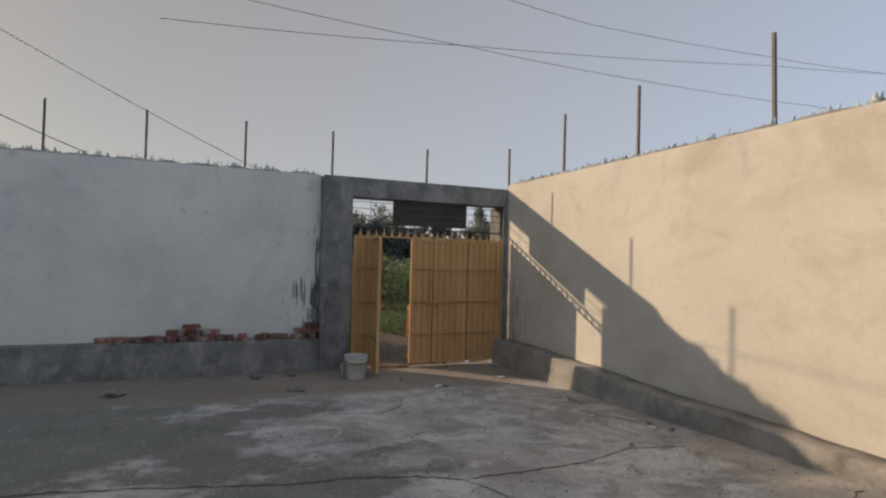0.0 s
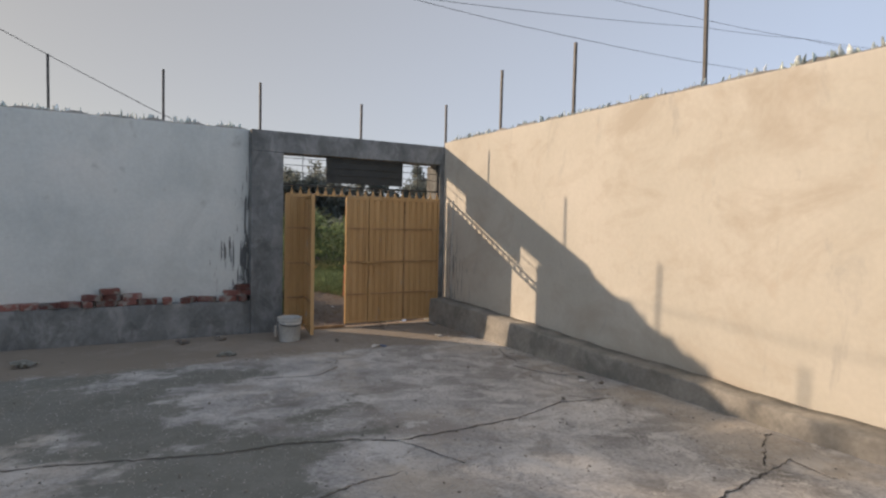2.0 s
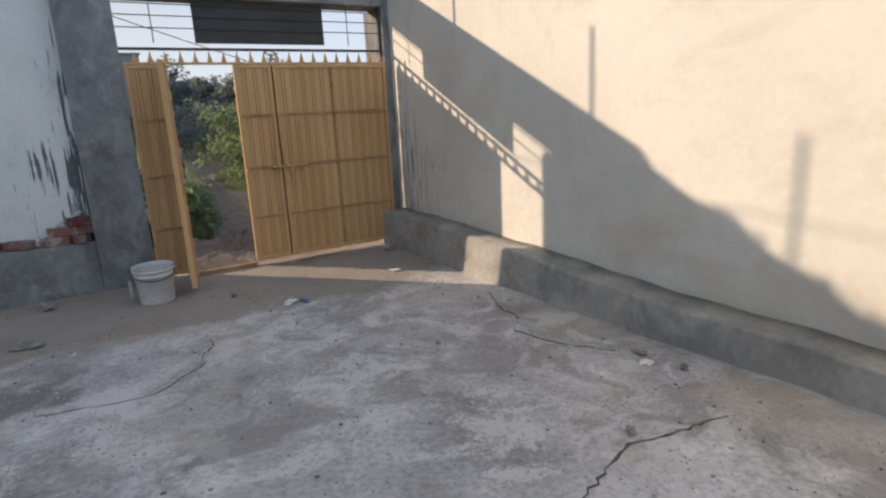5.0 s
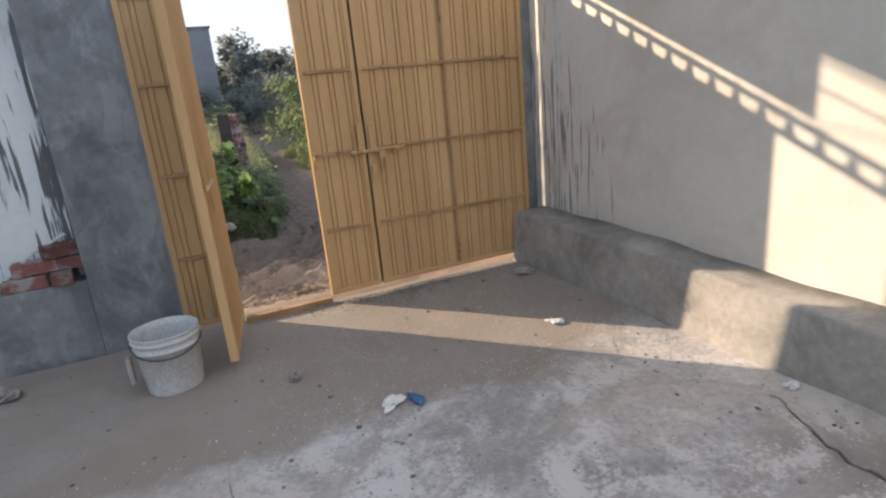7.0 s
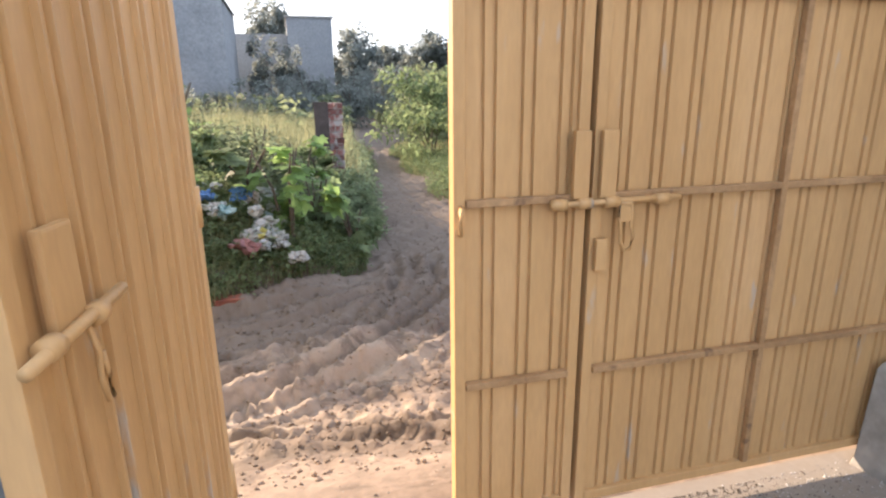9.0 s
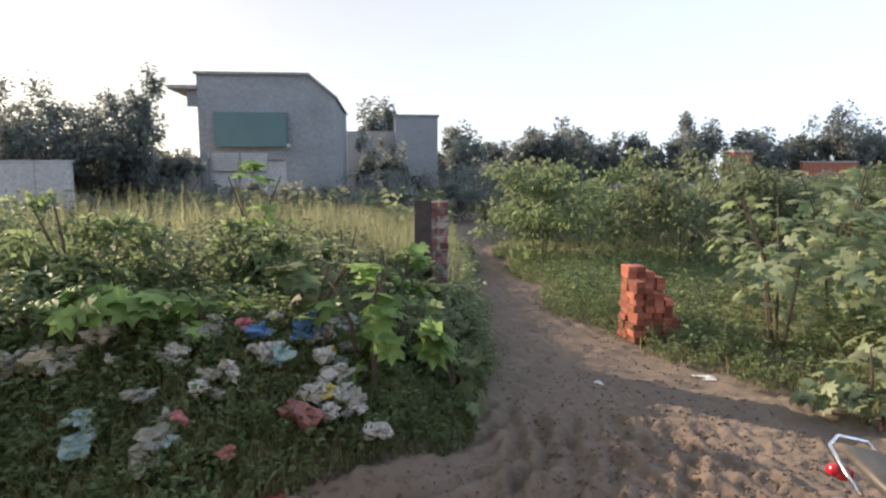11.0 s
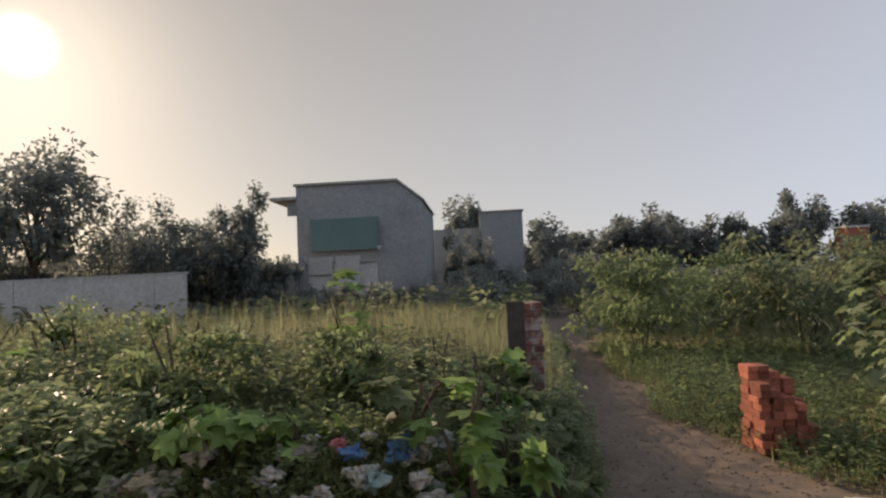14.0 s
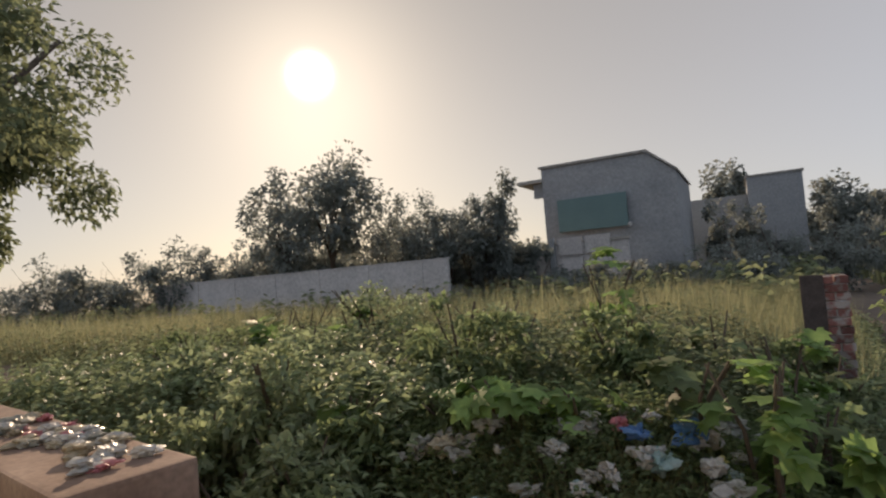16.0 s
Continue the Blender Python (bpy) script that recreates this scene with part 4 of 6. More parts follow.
def crumbs(name, n, sampler, zf, lo, hi, mat, seed, label):
    """Many small stones in one mesh."""
    rs = np.random.RandomState(seed)
    xy = sampler(rs, n)
    m = len(xy)
    base = np.array([(1, 0, 0), (-1, 0, 0), (0, 1, 0), (0, -1, 0), (0, 0, 1), (0, 0, -1)], dtype=float)
    tri = np.array([(0, 2, 4), (2, 1, 4), (1, 3, 4), (3, 0, 4), (2, 0, 5), (1, 2, 5), (3, 1, 5), (0, 3, 5)])
    s = lo + (hi - lo) * rs.rand(m) ** 3
    v = base[None] * s[:, None, None] * rs.uniform(0.5, 1.2, (m, 6, 1)) * np.array([1, 1, 0.6])
    a = rs.uniform(0, 6.28, m)
    ca, sa = np.cos(a)[:, None], np.sin(a)[:, None]
    vx, vy = v[..., 0] * ca - v[..., 1] * sa, v[..., 0] * sa + v[..., 1] * ca
    z = zf(xy[:, 0], xy[:, 1]) + s * 0.2
    V = np.stack([vx + xy[:, :1], vy + xy[:, 1:2], v[..., 2] + z[:, None]], -1).reshape(-1, 3)
    F = (tri[None] + 6 * np.arange(m)[:, None, None]).reshape(-1, 3)
    return tagged(raw(name, V, F, mat), label, "debris", kind="stuff")


def in_box(x0, x1, y0, y1, power=1.0):
    return lambda rs, n: np.stack([rs.uniform(x0, x1, n), y0 + (y1 - y0) * rs.rand(n) ** power], -1)


crumbs("floor_crumbs", 26000, in_box(-1.5, 3.86, 2.0, 6.4), floor_z, 0.0015, 0.008, M["pale_crumb"], 1, "pale cement crumbs and grit scattered over the yard floor")
crumbs("floor_grit", 2500, in_box(-3, 3.86, 0.5, 7.5), floor_z, 0.002, 0.014, M["stone"], 2, "dark grit and small stones scattered over the yard floor")
M["damp_earth"] = material("damp_earth_crumb", [(0.05, 0.042, 0.034), (0.11, 0.092, 0.075)], 8, 0.9, 0.3, 60)
crumbs("threshold_grit", 14000, in_box(2.05, 3.9, 6.2, 7.58), floor_z, 0.001, 0.005, M["pale_crumb"], 8, "pale grit and crumbs swept together inside the gate")
def beside_gate(rs, n):
    """Spots that thin out from the foot of the gate into the yard."""
    x = np.clip(rs.normal(3.05, 0.30, n), 2.45, 3.95)
    return np.stack([x, 7.57 - np.abs(rs.normal(0, 0.11, n)) * (1 + 0.4 * np.sin(x * 9))], -1)


crumbs("threshold_dirt", 7000, beside_gate, floor_z, 0.001, 0.0045, M["damp_earth"], 9, "dark damp crumbs of earth along the foot of the gate")
crumbs("ground_crumbs", 5000, in_box(-1.5, 5.5, 7.8, 13.0), outer_z, 0.002, 0.009, M["stone"], 3, "small stones and clods scattered over the dirt ground")


crumbs("path_crumbs", 5000, in_box(3.2, 5.0, 11.0, 22.0, 1.6), outer_z, 0.004, 0.022, M["dirt"], 10, "loose clods of dry earth scattered along the footpath")
crumbs("dirt_clods", 14000, in_box(0.6, 5.2, 8.0, 11.0), outer_z, 0.003, 0.017, M["dirt"], 4, "crumbling clods of dirt thrown up along the tyre ruts")


# ---- plants ----
def leaf_mesh(name, pos, direction, size, mat, seed, width=0.4, parent=None, droop=0.25):
    """Folded pointed leaves, one island each."""
    rs = np.random.RandomState(seed)
    n = len(pos)
    d = direction / (np.linalg.norm(direction, axis=1, keepdims=True) + 1e-9)
    up = rs.normal(0, 0.45, (n, 3)) + np.array([0, 0, 1.0])
    side = np.cross(d, up)
    side /= np.linalg.norm(side, axis=1, keepdims=True) + 1e-9
    nrm = np.cross(side, d)
    L = (np.asarray(size) * rs.uniform(0.65, 1.25, n))[:, None]
    W = L * width * 0.5
    p0 = pos
    p2 = pos + d * L - np.array([0, 0, 1.0]) * L * droop
    mid = pos + d * L * 0.45
    p1 = mid + side * W + nrm * W * 0.35
    p3 = mid - side * W + nrm * W * 0.35
    V = np.stack([p0, p1, p2, p3], 1).reshape(-1, 3)
    b = 4 * np.arange(n)[:, None]
    F = np.concatenate([b + np.array([[0, 1, 2]]), b + np.array([[0, 2, 3]])], 1).reshape(-1, 3)
    return raw(name, V, F, mat, parent)


def palm_leaves(name, pos, normal, size, mat, seed, parent=None, lobes=7):
    """Broad star-shaped leaves with pointed lobes."""
    rs = np.random.RandomState(seed)
    n = len(pos)
    nr = normal / (np.linalg.norm(normal, axis=1, keepdims=True) + 1e-9)
    ref = np.cross(nr, rs.normal(0, 1, (n, 3)))
    ref /= np.linalg.norm(ref, axis=1, keepdims=True) + 1e-9
    bi = np.cross(nr, ref)
    k = 2 * lobes
    ang = np.linspace(-2.6, 2.6, k + 1)
    rad = np.where(np.arange(k + 1) % 2 == 1, 1.0, 0.66) * (1 - 0.13 * np.abs(ang))
    L = (np.asarray(size) * rs.uniform(0.7, 1.2, n))[:, None, None]
    ring = ref[:, None, :] * (np.cos(ang) * rad)[None, :, None] + bi[:, None, :] * (np.sin(ang) * rad)[None, :, None]
    ring = ring - nr[:, None, :] * (0.28 * rad ** 2)[None, :, None]
    V = np.concatenate([pos[:, None, :], pos[:, None, :] + ring * L * 0.55], 1)
    m = k + 2
    tri = np.array([(0, i, i + 1) for i in range(1, k + 1)])
    F = (tri[None] + m * np.arange(n)[:, None, None]).reshape(-1, 3)
    return raw(name, V.reshape(-1, 3), F, mat, parent)


def sphere_dirs(rs, n):
    v = rs.normal(0, 1, (n, 3))
    return v / np.linalg.norm(v, axis=1, keepdims=True)


def crown_points(rs, n, c, rx, ry, rz, lumps, hollow=0.45, tight=1.0):
    """Points gathered in uneven clumps over a rounded crown."""
    lc = sphere_dirs(rs, lumps) * rs.uniform(hollow, 1.0, (lumps, 1))
    lr = rs.uniform(0.16, 0.36, lumps) * tight
    pick = rs.randint(0, lumps, n)
    p = lc[pick] + sphere_dirs(rs, n) * (lr[pick] * rs.rand(n) ** 0.4)[:, None]
    return p * np.array([rx, ry, rz]) + np.array(c), p


def tree(name, base, height, spread, n, leaf, mat, seed, label, trunk=0.12, lift=0.55, group="", category="tree", tight=1.0):
    rs = np.random.RandomState(seed)
    root = tagged(empty(name, base), label, category, group)
    bm = bmesh.new()
    top = height * lift
    polyrod(bm, [(0, 0, -0.1), (rs.uniform(-1, 1) * 0.1, 0, top * 0.4), (rs.uniform(-1, 1) * 0.2, rs.uniform(-1, 1) * 0.2, top), (rs.uniform(-1, 1) * 0.2, 0.1, height * 0.8)], trunk, 8, trunk * 0.3)
    part("trunk", bm, M["bark"], root, smooth=True)
    cz, rz = height * (1 + lift * 0.55) / 2, height * (1 - lift * 0.55) / 2
    for i in range(7):
        d = sphere_dirs(rs, 1)[0]
        e = np.array([d[0] * spread * 0.75, d[1] * spread * 0.75, cz + abs(d[2]) * rz * 0.6])
        bm = bmesh.new()
        polyrod(bm, [(0, 0, top * rs.uniform(0.6, 1.0)), (e[0] * 0.45, e[1] * 0.45, top + (e[2] - top) * 0.55), tuple(e)], trunk * 0.4, 6, trunk * 0.1)
        part("limb", bm, M["bark"], root, smooth=True)
    pos, rel = crown_points(rs, n, (0, 0, cz), spread, spread, rz, max(14, int(n / 90)) if tight == 1.0 else 75, 0.3, tight)
    leaf_mesh("crown", pos, rel * 0.7 + sphere_dirs(rs, n), leaf, mat, seed + 1, 0.55, root)
    return root


def bush(name, base, r, height, n, leaf, mat, seed, label, palm=False, group="", category="bush", ry=None):
    rs = np.random.RandomState(seed)
    root = tagged(empty(name, base), label, category, group)
    ry = ry or r
    for i in range(4):
        a, t = rs.uniform(0, 6.28), rs.uniform(0.2, 0.8)
        bm = bmesh.new()
        polyrod(bm, [(0.05 * math.cos(a), 0.05 * math.sin(a), -0.05), (r * t * 0.4 * math.cos(a), ry * t * 0.4 * math.sin(a), height * 0.5), (r * t * math.cos(a), ry * t * math.sin(a), height * 0.85)], 0.018, 5, 0.006)
        part("stem", bm, M["bark"], root)
    pos, rel = crown_points(rs, n, (0, 0, height * 0.48), r, ry, height * 0.44, max(8, int(n / (14 if palm else 60))), 0.35)
    pos[:, 2] = np.maximum(pos[:, 2], 0.03)
    if palm:
        palm_leaves("foliage", pos, rel * 0.6 + rs.normal(0, 0.35, (n, 3)) + np.array([0, 0, 0.8]), leaf, mat, seed + 1, root)
    else:
        leaf_mesh("foliage", pos, rel * 0.6 + sphere_dirs(rs, n) + np.array([0, 0, 0.2]), leaf, mat, seed + 1, 0.42, root)
    return root


def blades(name, xy, z, h, w, mat, seed, label, lean=0.3):
    rs = np.random.RandomState(seed)
    n = len(xy)
    h = h * rs.uniform(0.45, 1.2, n)
    a = rs.uniform(0, 6.28, n)
    sx, sy = np.cos(a) * w / 2, np.sin(a) * w / 2
    b = rs.uniform(0, 6.28, n)
    lx, ly = np.cos(b) * h * lean * rs.rand(n), np.sin(b) * h * lean * rs.rand(n)
    x, y = xy[:, 0], xy[:, 1]
    V = np.stack([np.stack([x - sx, y - sy, z - 0.02], -1), np.stack([x + sx, y + sy, z - 0.02], -1),
                  np.stack([x + sx * 0.7 + lx * 0.4, y + sy * 0.7 + ly * 0.4, z + h * 0.55], -1), np.stack([x - sx * 0.7 + lx * 0.4, y - sy * 0.7 + ly * 0.4, z + h * 0.55], -1),
                  np.stack([x + lx, y + ly, z + h], -1)], 1).reshape(-1, 3)
    k = 5 * np.arange(n)[:, None]
    F = np.concatenate([k + np.array([[0, 1, 2]]), k + np.array([[0, 2, 3]]), k + np.array([[3, 2, 4]])], 1).reshape(-1, 3)
    return tagged(raw(name, V, F, mat), label, "grass", kind="stuff")


def off_path(x0, x1, y0, y1, clear=1.15, patch=None):
    """Random spots that leave the footpath and the trodden ground bare."""
    def f(rs, n):
        xy = np.stack([rs.uniform(x0, x1, n * 2), rs.uniform(y0, y1, n * 2)], -1)
        off = np.abs(xy[:, 0] - path_x(xy[:, 1])) / path_half(xy[:, 1])
        keep = off > clear + 0.35 * wave(xy[:, 0], xy[:, 1], 21, 2.0)
        if patch is not None:
            keep &= wave(xy[:, 0], xy[:, 1], 22, 1.3) > patch
        edge = np.interp(xy[:, 0], [-4, -0.4, 0.1, 0.6, 1.6, 2.05, 2.65, 3.2, 5, 6, 9], [9.7, 9.95, 10.28, 10.25, 10.32, 10.6, 11.0, 11.7, 11.6, 11.0, 10.2]) + 0.10 * wave(xy[:, 0], xy[:, 1], 23, 2.5)
        keep &= xy[:, 1] > edge
        return xy[keep][:n]
    return f


def field(name, n, region, h, w, mat, seed, label, lean=0.3):
    xy = region(np.random.RandomState(seed), n)
    return blades(name, xy, outer_z(xy[:, 0], xy[:, 1]), h, w, M[mat], seed, label, lean)


def herbs(name, n, region, h, leaf, mat, seed, label, per=12):
    """Low leafy weeds: stalks of small leaves."""
    rs = np.random.RandomState(seed)
    xy = region(rs, n)
    m = len(xy)
    hh = h * rs.uniform(0.4, 1.25, m)
    t = rs.rand(m, per) ** 0.7
    a = rs.uniform(0, 6.28, (m, per))
    r = 0.10 * h * (1.3 - t) * rs.uniform(0.3, 1.3, (m, per)) * 2
    z = outer_z(xy[:, 0], xy[:, 1])
    pos = np.stack([xy[:, :1] + np.cos(a) * r * 0.5, xy[:, 1:] + np.sin(a) * r * 0.5, z[:, None] + t * hh[:, None]], -1).reshape(-1, 3)
    d = np.stack([np.cos(a), np.sin(a), rs.uniform(-0.2, 0.7, (m, per))], -1).reshape(-1, 3)
    return tagged(leaf_mesh(name, pos, d, leaf, M[mat], seed + 1, 0.45), label, "weeds", kind="stuff")


# weeds beside the path, from the gate outwards
herbs("bank_weeds", 2600, off_path(-5.5, 3.6, 11.9, 14.5, 1.05), 0.55, 0.075, "leaf_dark", 51, "dark leafy weeds covering the bank", 14)
herbs("bank_weeds", 1500, off_path(-5.5, 0.4, 10.2, 12.2, 1.05), 0.42, 0.085, "leaf_pale", 50, "pale leafy weeds covering the bank", 13)
herbs("bank_weeds", 4200, off_path(-0.5, 3.3, 10.2, 12.4, 1.0), 0.20, 0.045, "leaf", 49, "small leafy weeds matted over the bank", 14)
herbs("bank_weeds", 1300, off_path(-5.5, 3.3, 9.7, 12.2, 1.05, 0.1), 0.26, 0.06, "leaf", 52, "green leafy weeds covering the bank", 12)
field("bank_grass", 80000, off_path(-5.5, 3.6, 9.5, 14.5, 1.0), 0.19, 0.009, "grass", 53, "short dry green grass on the bank", 0.8)
herbs("meadow_weeds", 15000, off_path(-24, 3.5, 13.2, 33, 1.3), 0.62, 0.075, "leaf_dark", 54, "tall leafy weeds filling the waste ground", 14)
field("meadow_grass", 110000, off_path(-24, 3.5, 14.0, 33, 1.3), 0.92, 0.012, "grass_pale", 55, "tall pale seeding grass filling the waste ground", 0.35)
herbs("path_weeds", 2600, off_path(2.6, 5.6, 12.0, 22, 0.92), 0.22, 0.05, "leaf", 61, "small straggling weeds along both edges of the footpath", 12)
herbs("path_weeds", 1500, off_path(2.2, 3.9, 12.4, 24, 1.0), 0.5, 0.07, "leaf_pale", 62, "taller weeds leaning over the edge of the footpath", 14)
herbs("verge_weeds", 3200, off_path(4.3, 11, 11.0, 20, 1.45), 0.26, 0.075, "leaf", 56, "low green weeds along the path", 12)
field("verge_grass", 34000, off_path(3.6, 11, 10.5, 24, 1.12), 0.17, 0.012, "grass", 57, "short grass along the edge of the path", 0.8)
field("far_grass", 36000, off_path(-60, 60, 24, 75, 2.0), 0.9, 0.10, "grass", 58, "tall grass on the far waste ground", 0.4)
herbs("far_weeds", 9000, off_path(-60, 70, 22, 75, 2.5), 1.3, 0.34, "leaf_dark", 59, "tall leafy weeds on the far waste ground", 12)

plants = [(2.62, 13.15, 0.42, 0.95, 46, 0.2, "leaf"), (2.35, 12.7, 0.42, 0.95, 50, 0.22, "leaf_bright"), (-2.6, 12.9, 0.5, 0.95, 60, 0.26, "leaf_bright"), (0.35, 12.6, 0.42, 0.8, 46, 0.22, "leaf"),
          (2.2, 11.15, 0.40, 0.90, 46, 0.27, "leaf_bright"), (2.45, 11.9, 0.35, 0.7, 40, 0.22, "leaf"), (1.85, 11.4, 0.3, 0.6, 30, 0.22, "leaf"), (2.75, 11.55, 0.3, 0.55, 30, 0.18, "leaf"),
          (0.85, 11.15, 0.42, 0.42, 60, 0.26, "leaf_bright"), (1.25, 11.25, 0.25, 0.35, 22, 0.2, "leaf_bright"), (0.75, 14.6, 0.62, 1.30, 80, 0.3, "leaf_bright"), (-1.9, 13.4, 0.5, 0.9, 60, 0.28, "leaf_bright"),
          (-0.6, 12.0, 0.4, 0.45, 40, 0.22, "leaf"), (-1.1, 11.0, 0.4, 0.4, 46, 0.2, "leaf"), (-3.2, 14.0, 0.6, 1.0, 70, 0.26, "leaf"), (1.9, 13.2, 0.45, 0.8, 50, 0.24, "leaf"), (-0.2, 11.05, 0.3, 0.35, 34, 0.18, "leaf_bright")]
for i, (x, y, r, h, n, s, mt) in enumerate(plants):
    bush("castor_plant", (x, y, gz(x, y)), r, h, n, s, M[mt], 100 + i, "bright green castor plant with broad lobed leaves on the bank" if mt == "leaf_bright" else "green castor plant with lobed leaves among weeds",
         True, "castor plants on the bank", "plant")
for i, (x, y, r, h) in enumerate([(-0.15, 10.45, 0.45, 0.75), (0.15, 10.35, 0.35, 0.55), (-0.75, 10.9, 0.5, 0.8), (0.2, 11.9, 0.5, 0.95), (-1.9, 13.8, 0.7, 1.2), (2.85, 13.45, 0.3, 0.75), (2.95, 13.0, 0.25, 0.5), (1.3, 12.3, 0.5, 0.75), (-1.6, 12.2, 0.55, 0.8), (-0.6, 10.35, 0.5, 0.55), (-1.3, 10.7, 0.55, 0.6), (0.0, 10.95, 0.3, 0.35), (-2.3, 11.6, 0.6, 0.6), (2.7, 12.1, 0.4, 0.5), (2.55, 12.9, 0.5, 0.7), (0.45, 11.15, 0.25, 0.28), (-0.9, 11.4, 0.5, 0.5), (2.3, 13.6, 0.45, 0.8), (-0.1, 13.3, 0.7, 0.9), (-3.5, 12.4, 0.8, 0.8)]):
    bush("shrub", (x, y, gz(x, y)), r, h, 1700, 0.085, M["leaf" if i % 2 else "leaf_pale"], 130 + i, "small leafy shrub on the weedy bank", False, "shrubs on the bank")

# big castor bushes and thicket beyond the brick pile
big = [(6.1, 13.1, 1.05, 1.75, 260, 0.20, "leaf_pale"), (7.3, 12.3, 1.2, 1.9, 300, 0.21, "leaf_pale"), (6.4, 11.5, 0.85, 1.1, 200, 0.18, "leaf_pale"), (7.6, 14.2, 1.3, 2.1, 300, 0.22, "leaf"), (8.9, 12.7, 1.4, 2.2, 300, 0.22, "leaf"),
       (5.5, 11.3, 0.5, 0.6, 90, 0.15, "leaf_pale"), (7.2, 10.9, 0.9, 1.2, 200, 0.19, "leaf")]
for i, (x, y, r, h, n, s, mt) in enumerate(big):
    bush("castor_bush", (x, y, gz(x, y)), r, h, n, s, M[mt], 160 + i, "large castor bush with pale lobed leaves beside the dirt clearing" if mt == "leaf_pale" else "large green castor bush behind other bushes", True, "castor bushes")
rt = random.Random(77)
for i in range(17):
    x = 5.3 + i * 1.25 + rt.uniform(-0.3, 0.3)
    y = 19.5 + rt.uniform(-1.5, 4) + 0.25 * i
    h = 2.35 * rt.uniform(0.9, 1.1)
    bush("thicket_bush", (x, y, gz(x, y)), rt.uniform(1.2, 1.9), h, 2600, 0.16, M["leaf_dark" if i % 3 else "leaf"], 200 + i, rt.choice(["dense dark green bush in the thicket", "tall dark green bush among the thicket"]), False, "thicket bushes")
for i in range(14):
    x, y = -9.5 + i * 1.5 + rt.uniform(-0.5, 0.5), 30.0 + rt.uniform(-1, 2.2)
    if i > 8:
        x, y = 1.5 + (i - 9) * 1.8, 34 + rt.uniform(-2, 4)
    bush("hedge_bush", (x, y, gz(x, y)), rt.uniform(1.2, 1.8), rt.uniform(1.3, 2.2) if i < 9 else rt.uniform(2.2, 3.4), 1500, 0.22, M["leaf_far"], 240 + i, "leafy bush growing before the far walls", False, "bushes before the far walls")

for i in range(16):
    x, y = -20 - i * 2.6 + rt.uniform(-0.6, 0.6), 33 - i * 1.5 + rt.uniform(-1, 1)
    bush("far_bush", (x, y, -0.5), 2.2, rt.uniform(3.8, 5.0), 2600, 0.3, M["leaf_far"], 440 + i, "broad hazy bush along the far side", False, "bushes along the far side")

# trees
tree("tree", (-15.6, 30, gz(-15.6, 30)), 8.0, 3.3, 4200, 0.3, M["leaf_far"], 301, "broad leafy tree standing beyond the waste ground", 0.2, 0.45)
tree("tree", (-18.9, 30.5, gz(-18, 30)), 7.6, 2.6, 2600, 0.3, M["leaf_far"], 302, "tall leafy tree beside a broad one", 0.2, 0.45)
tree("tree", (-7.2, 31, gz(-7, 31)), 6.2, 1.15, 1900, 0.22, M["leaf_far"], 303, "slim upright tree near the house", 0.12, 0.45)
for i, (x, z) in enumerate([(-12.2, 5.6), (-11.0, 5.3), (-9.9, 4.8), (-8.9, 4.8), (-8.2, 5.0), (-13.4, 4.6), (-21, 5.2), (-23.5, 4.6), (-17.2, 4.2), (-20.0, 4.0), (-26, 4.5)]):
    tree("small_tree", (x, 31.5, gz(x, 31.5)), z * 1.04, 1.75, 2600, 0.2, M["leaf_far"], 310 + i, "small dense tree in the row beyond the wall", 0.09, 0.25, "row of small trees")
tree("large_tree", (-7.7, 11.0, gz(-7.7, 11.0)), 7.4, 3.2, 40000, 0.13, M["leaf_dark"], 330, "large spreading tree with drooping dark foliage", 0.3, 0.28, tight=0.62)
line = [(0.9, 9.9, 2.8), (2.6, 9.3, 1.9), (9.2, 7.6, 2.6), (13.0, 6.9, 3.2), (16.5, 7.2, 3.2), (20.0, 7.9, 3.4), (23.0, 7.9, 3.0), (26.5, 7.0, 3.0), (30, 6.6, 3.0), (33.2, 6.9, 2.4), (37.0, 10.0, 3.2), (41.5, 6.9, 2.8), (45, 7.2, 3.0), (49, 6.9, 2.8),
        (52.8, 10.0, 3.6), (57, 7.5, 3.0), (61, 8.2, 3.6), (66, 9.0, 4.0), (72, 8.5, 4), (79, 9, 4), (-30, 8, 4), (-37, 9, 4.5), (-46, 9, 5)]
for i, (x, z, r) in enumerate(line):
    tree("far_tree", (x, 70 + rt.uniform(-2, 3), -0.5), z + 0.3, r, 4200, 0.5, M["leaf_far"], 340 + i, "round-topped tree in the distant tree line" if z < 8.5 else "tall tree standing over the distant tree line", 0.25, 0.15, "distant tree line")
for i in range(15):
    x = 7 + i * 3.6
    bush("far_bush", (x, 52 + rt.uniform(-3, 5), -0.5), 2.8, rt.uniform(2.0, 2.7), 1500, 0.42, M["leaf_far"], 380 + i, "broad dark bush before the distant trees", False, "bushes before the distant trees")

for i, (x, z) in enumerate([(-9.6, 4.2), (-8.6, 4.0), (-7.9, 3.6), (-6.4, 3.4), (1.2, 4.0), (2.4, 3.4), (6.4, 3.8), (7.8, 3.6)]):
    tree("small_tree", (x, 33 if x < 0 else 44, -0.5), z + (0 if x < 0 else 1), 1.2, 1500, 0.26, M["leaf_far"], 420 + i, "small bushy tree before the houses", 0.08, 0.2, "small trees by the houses")

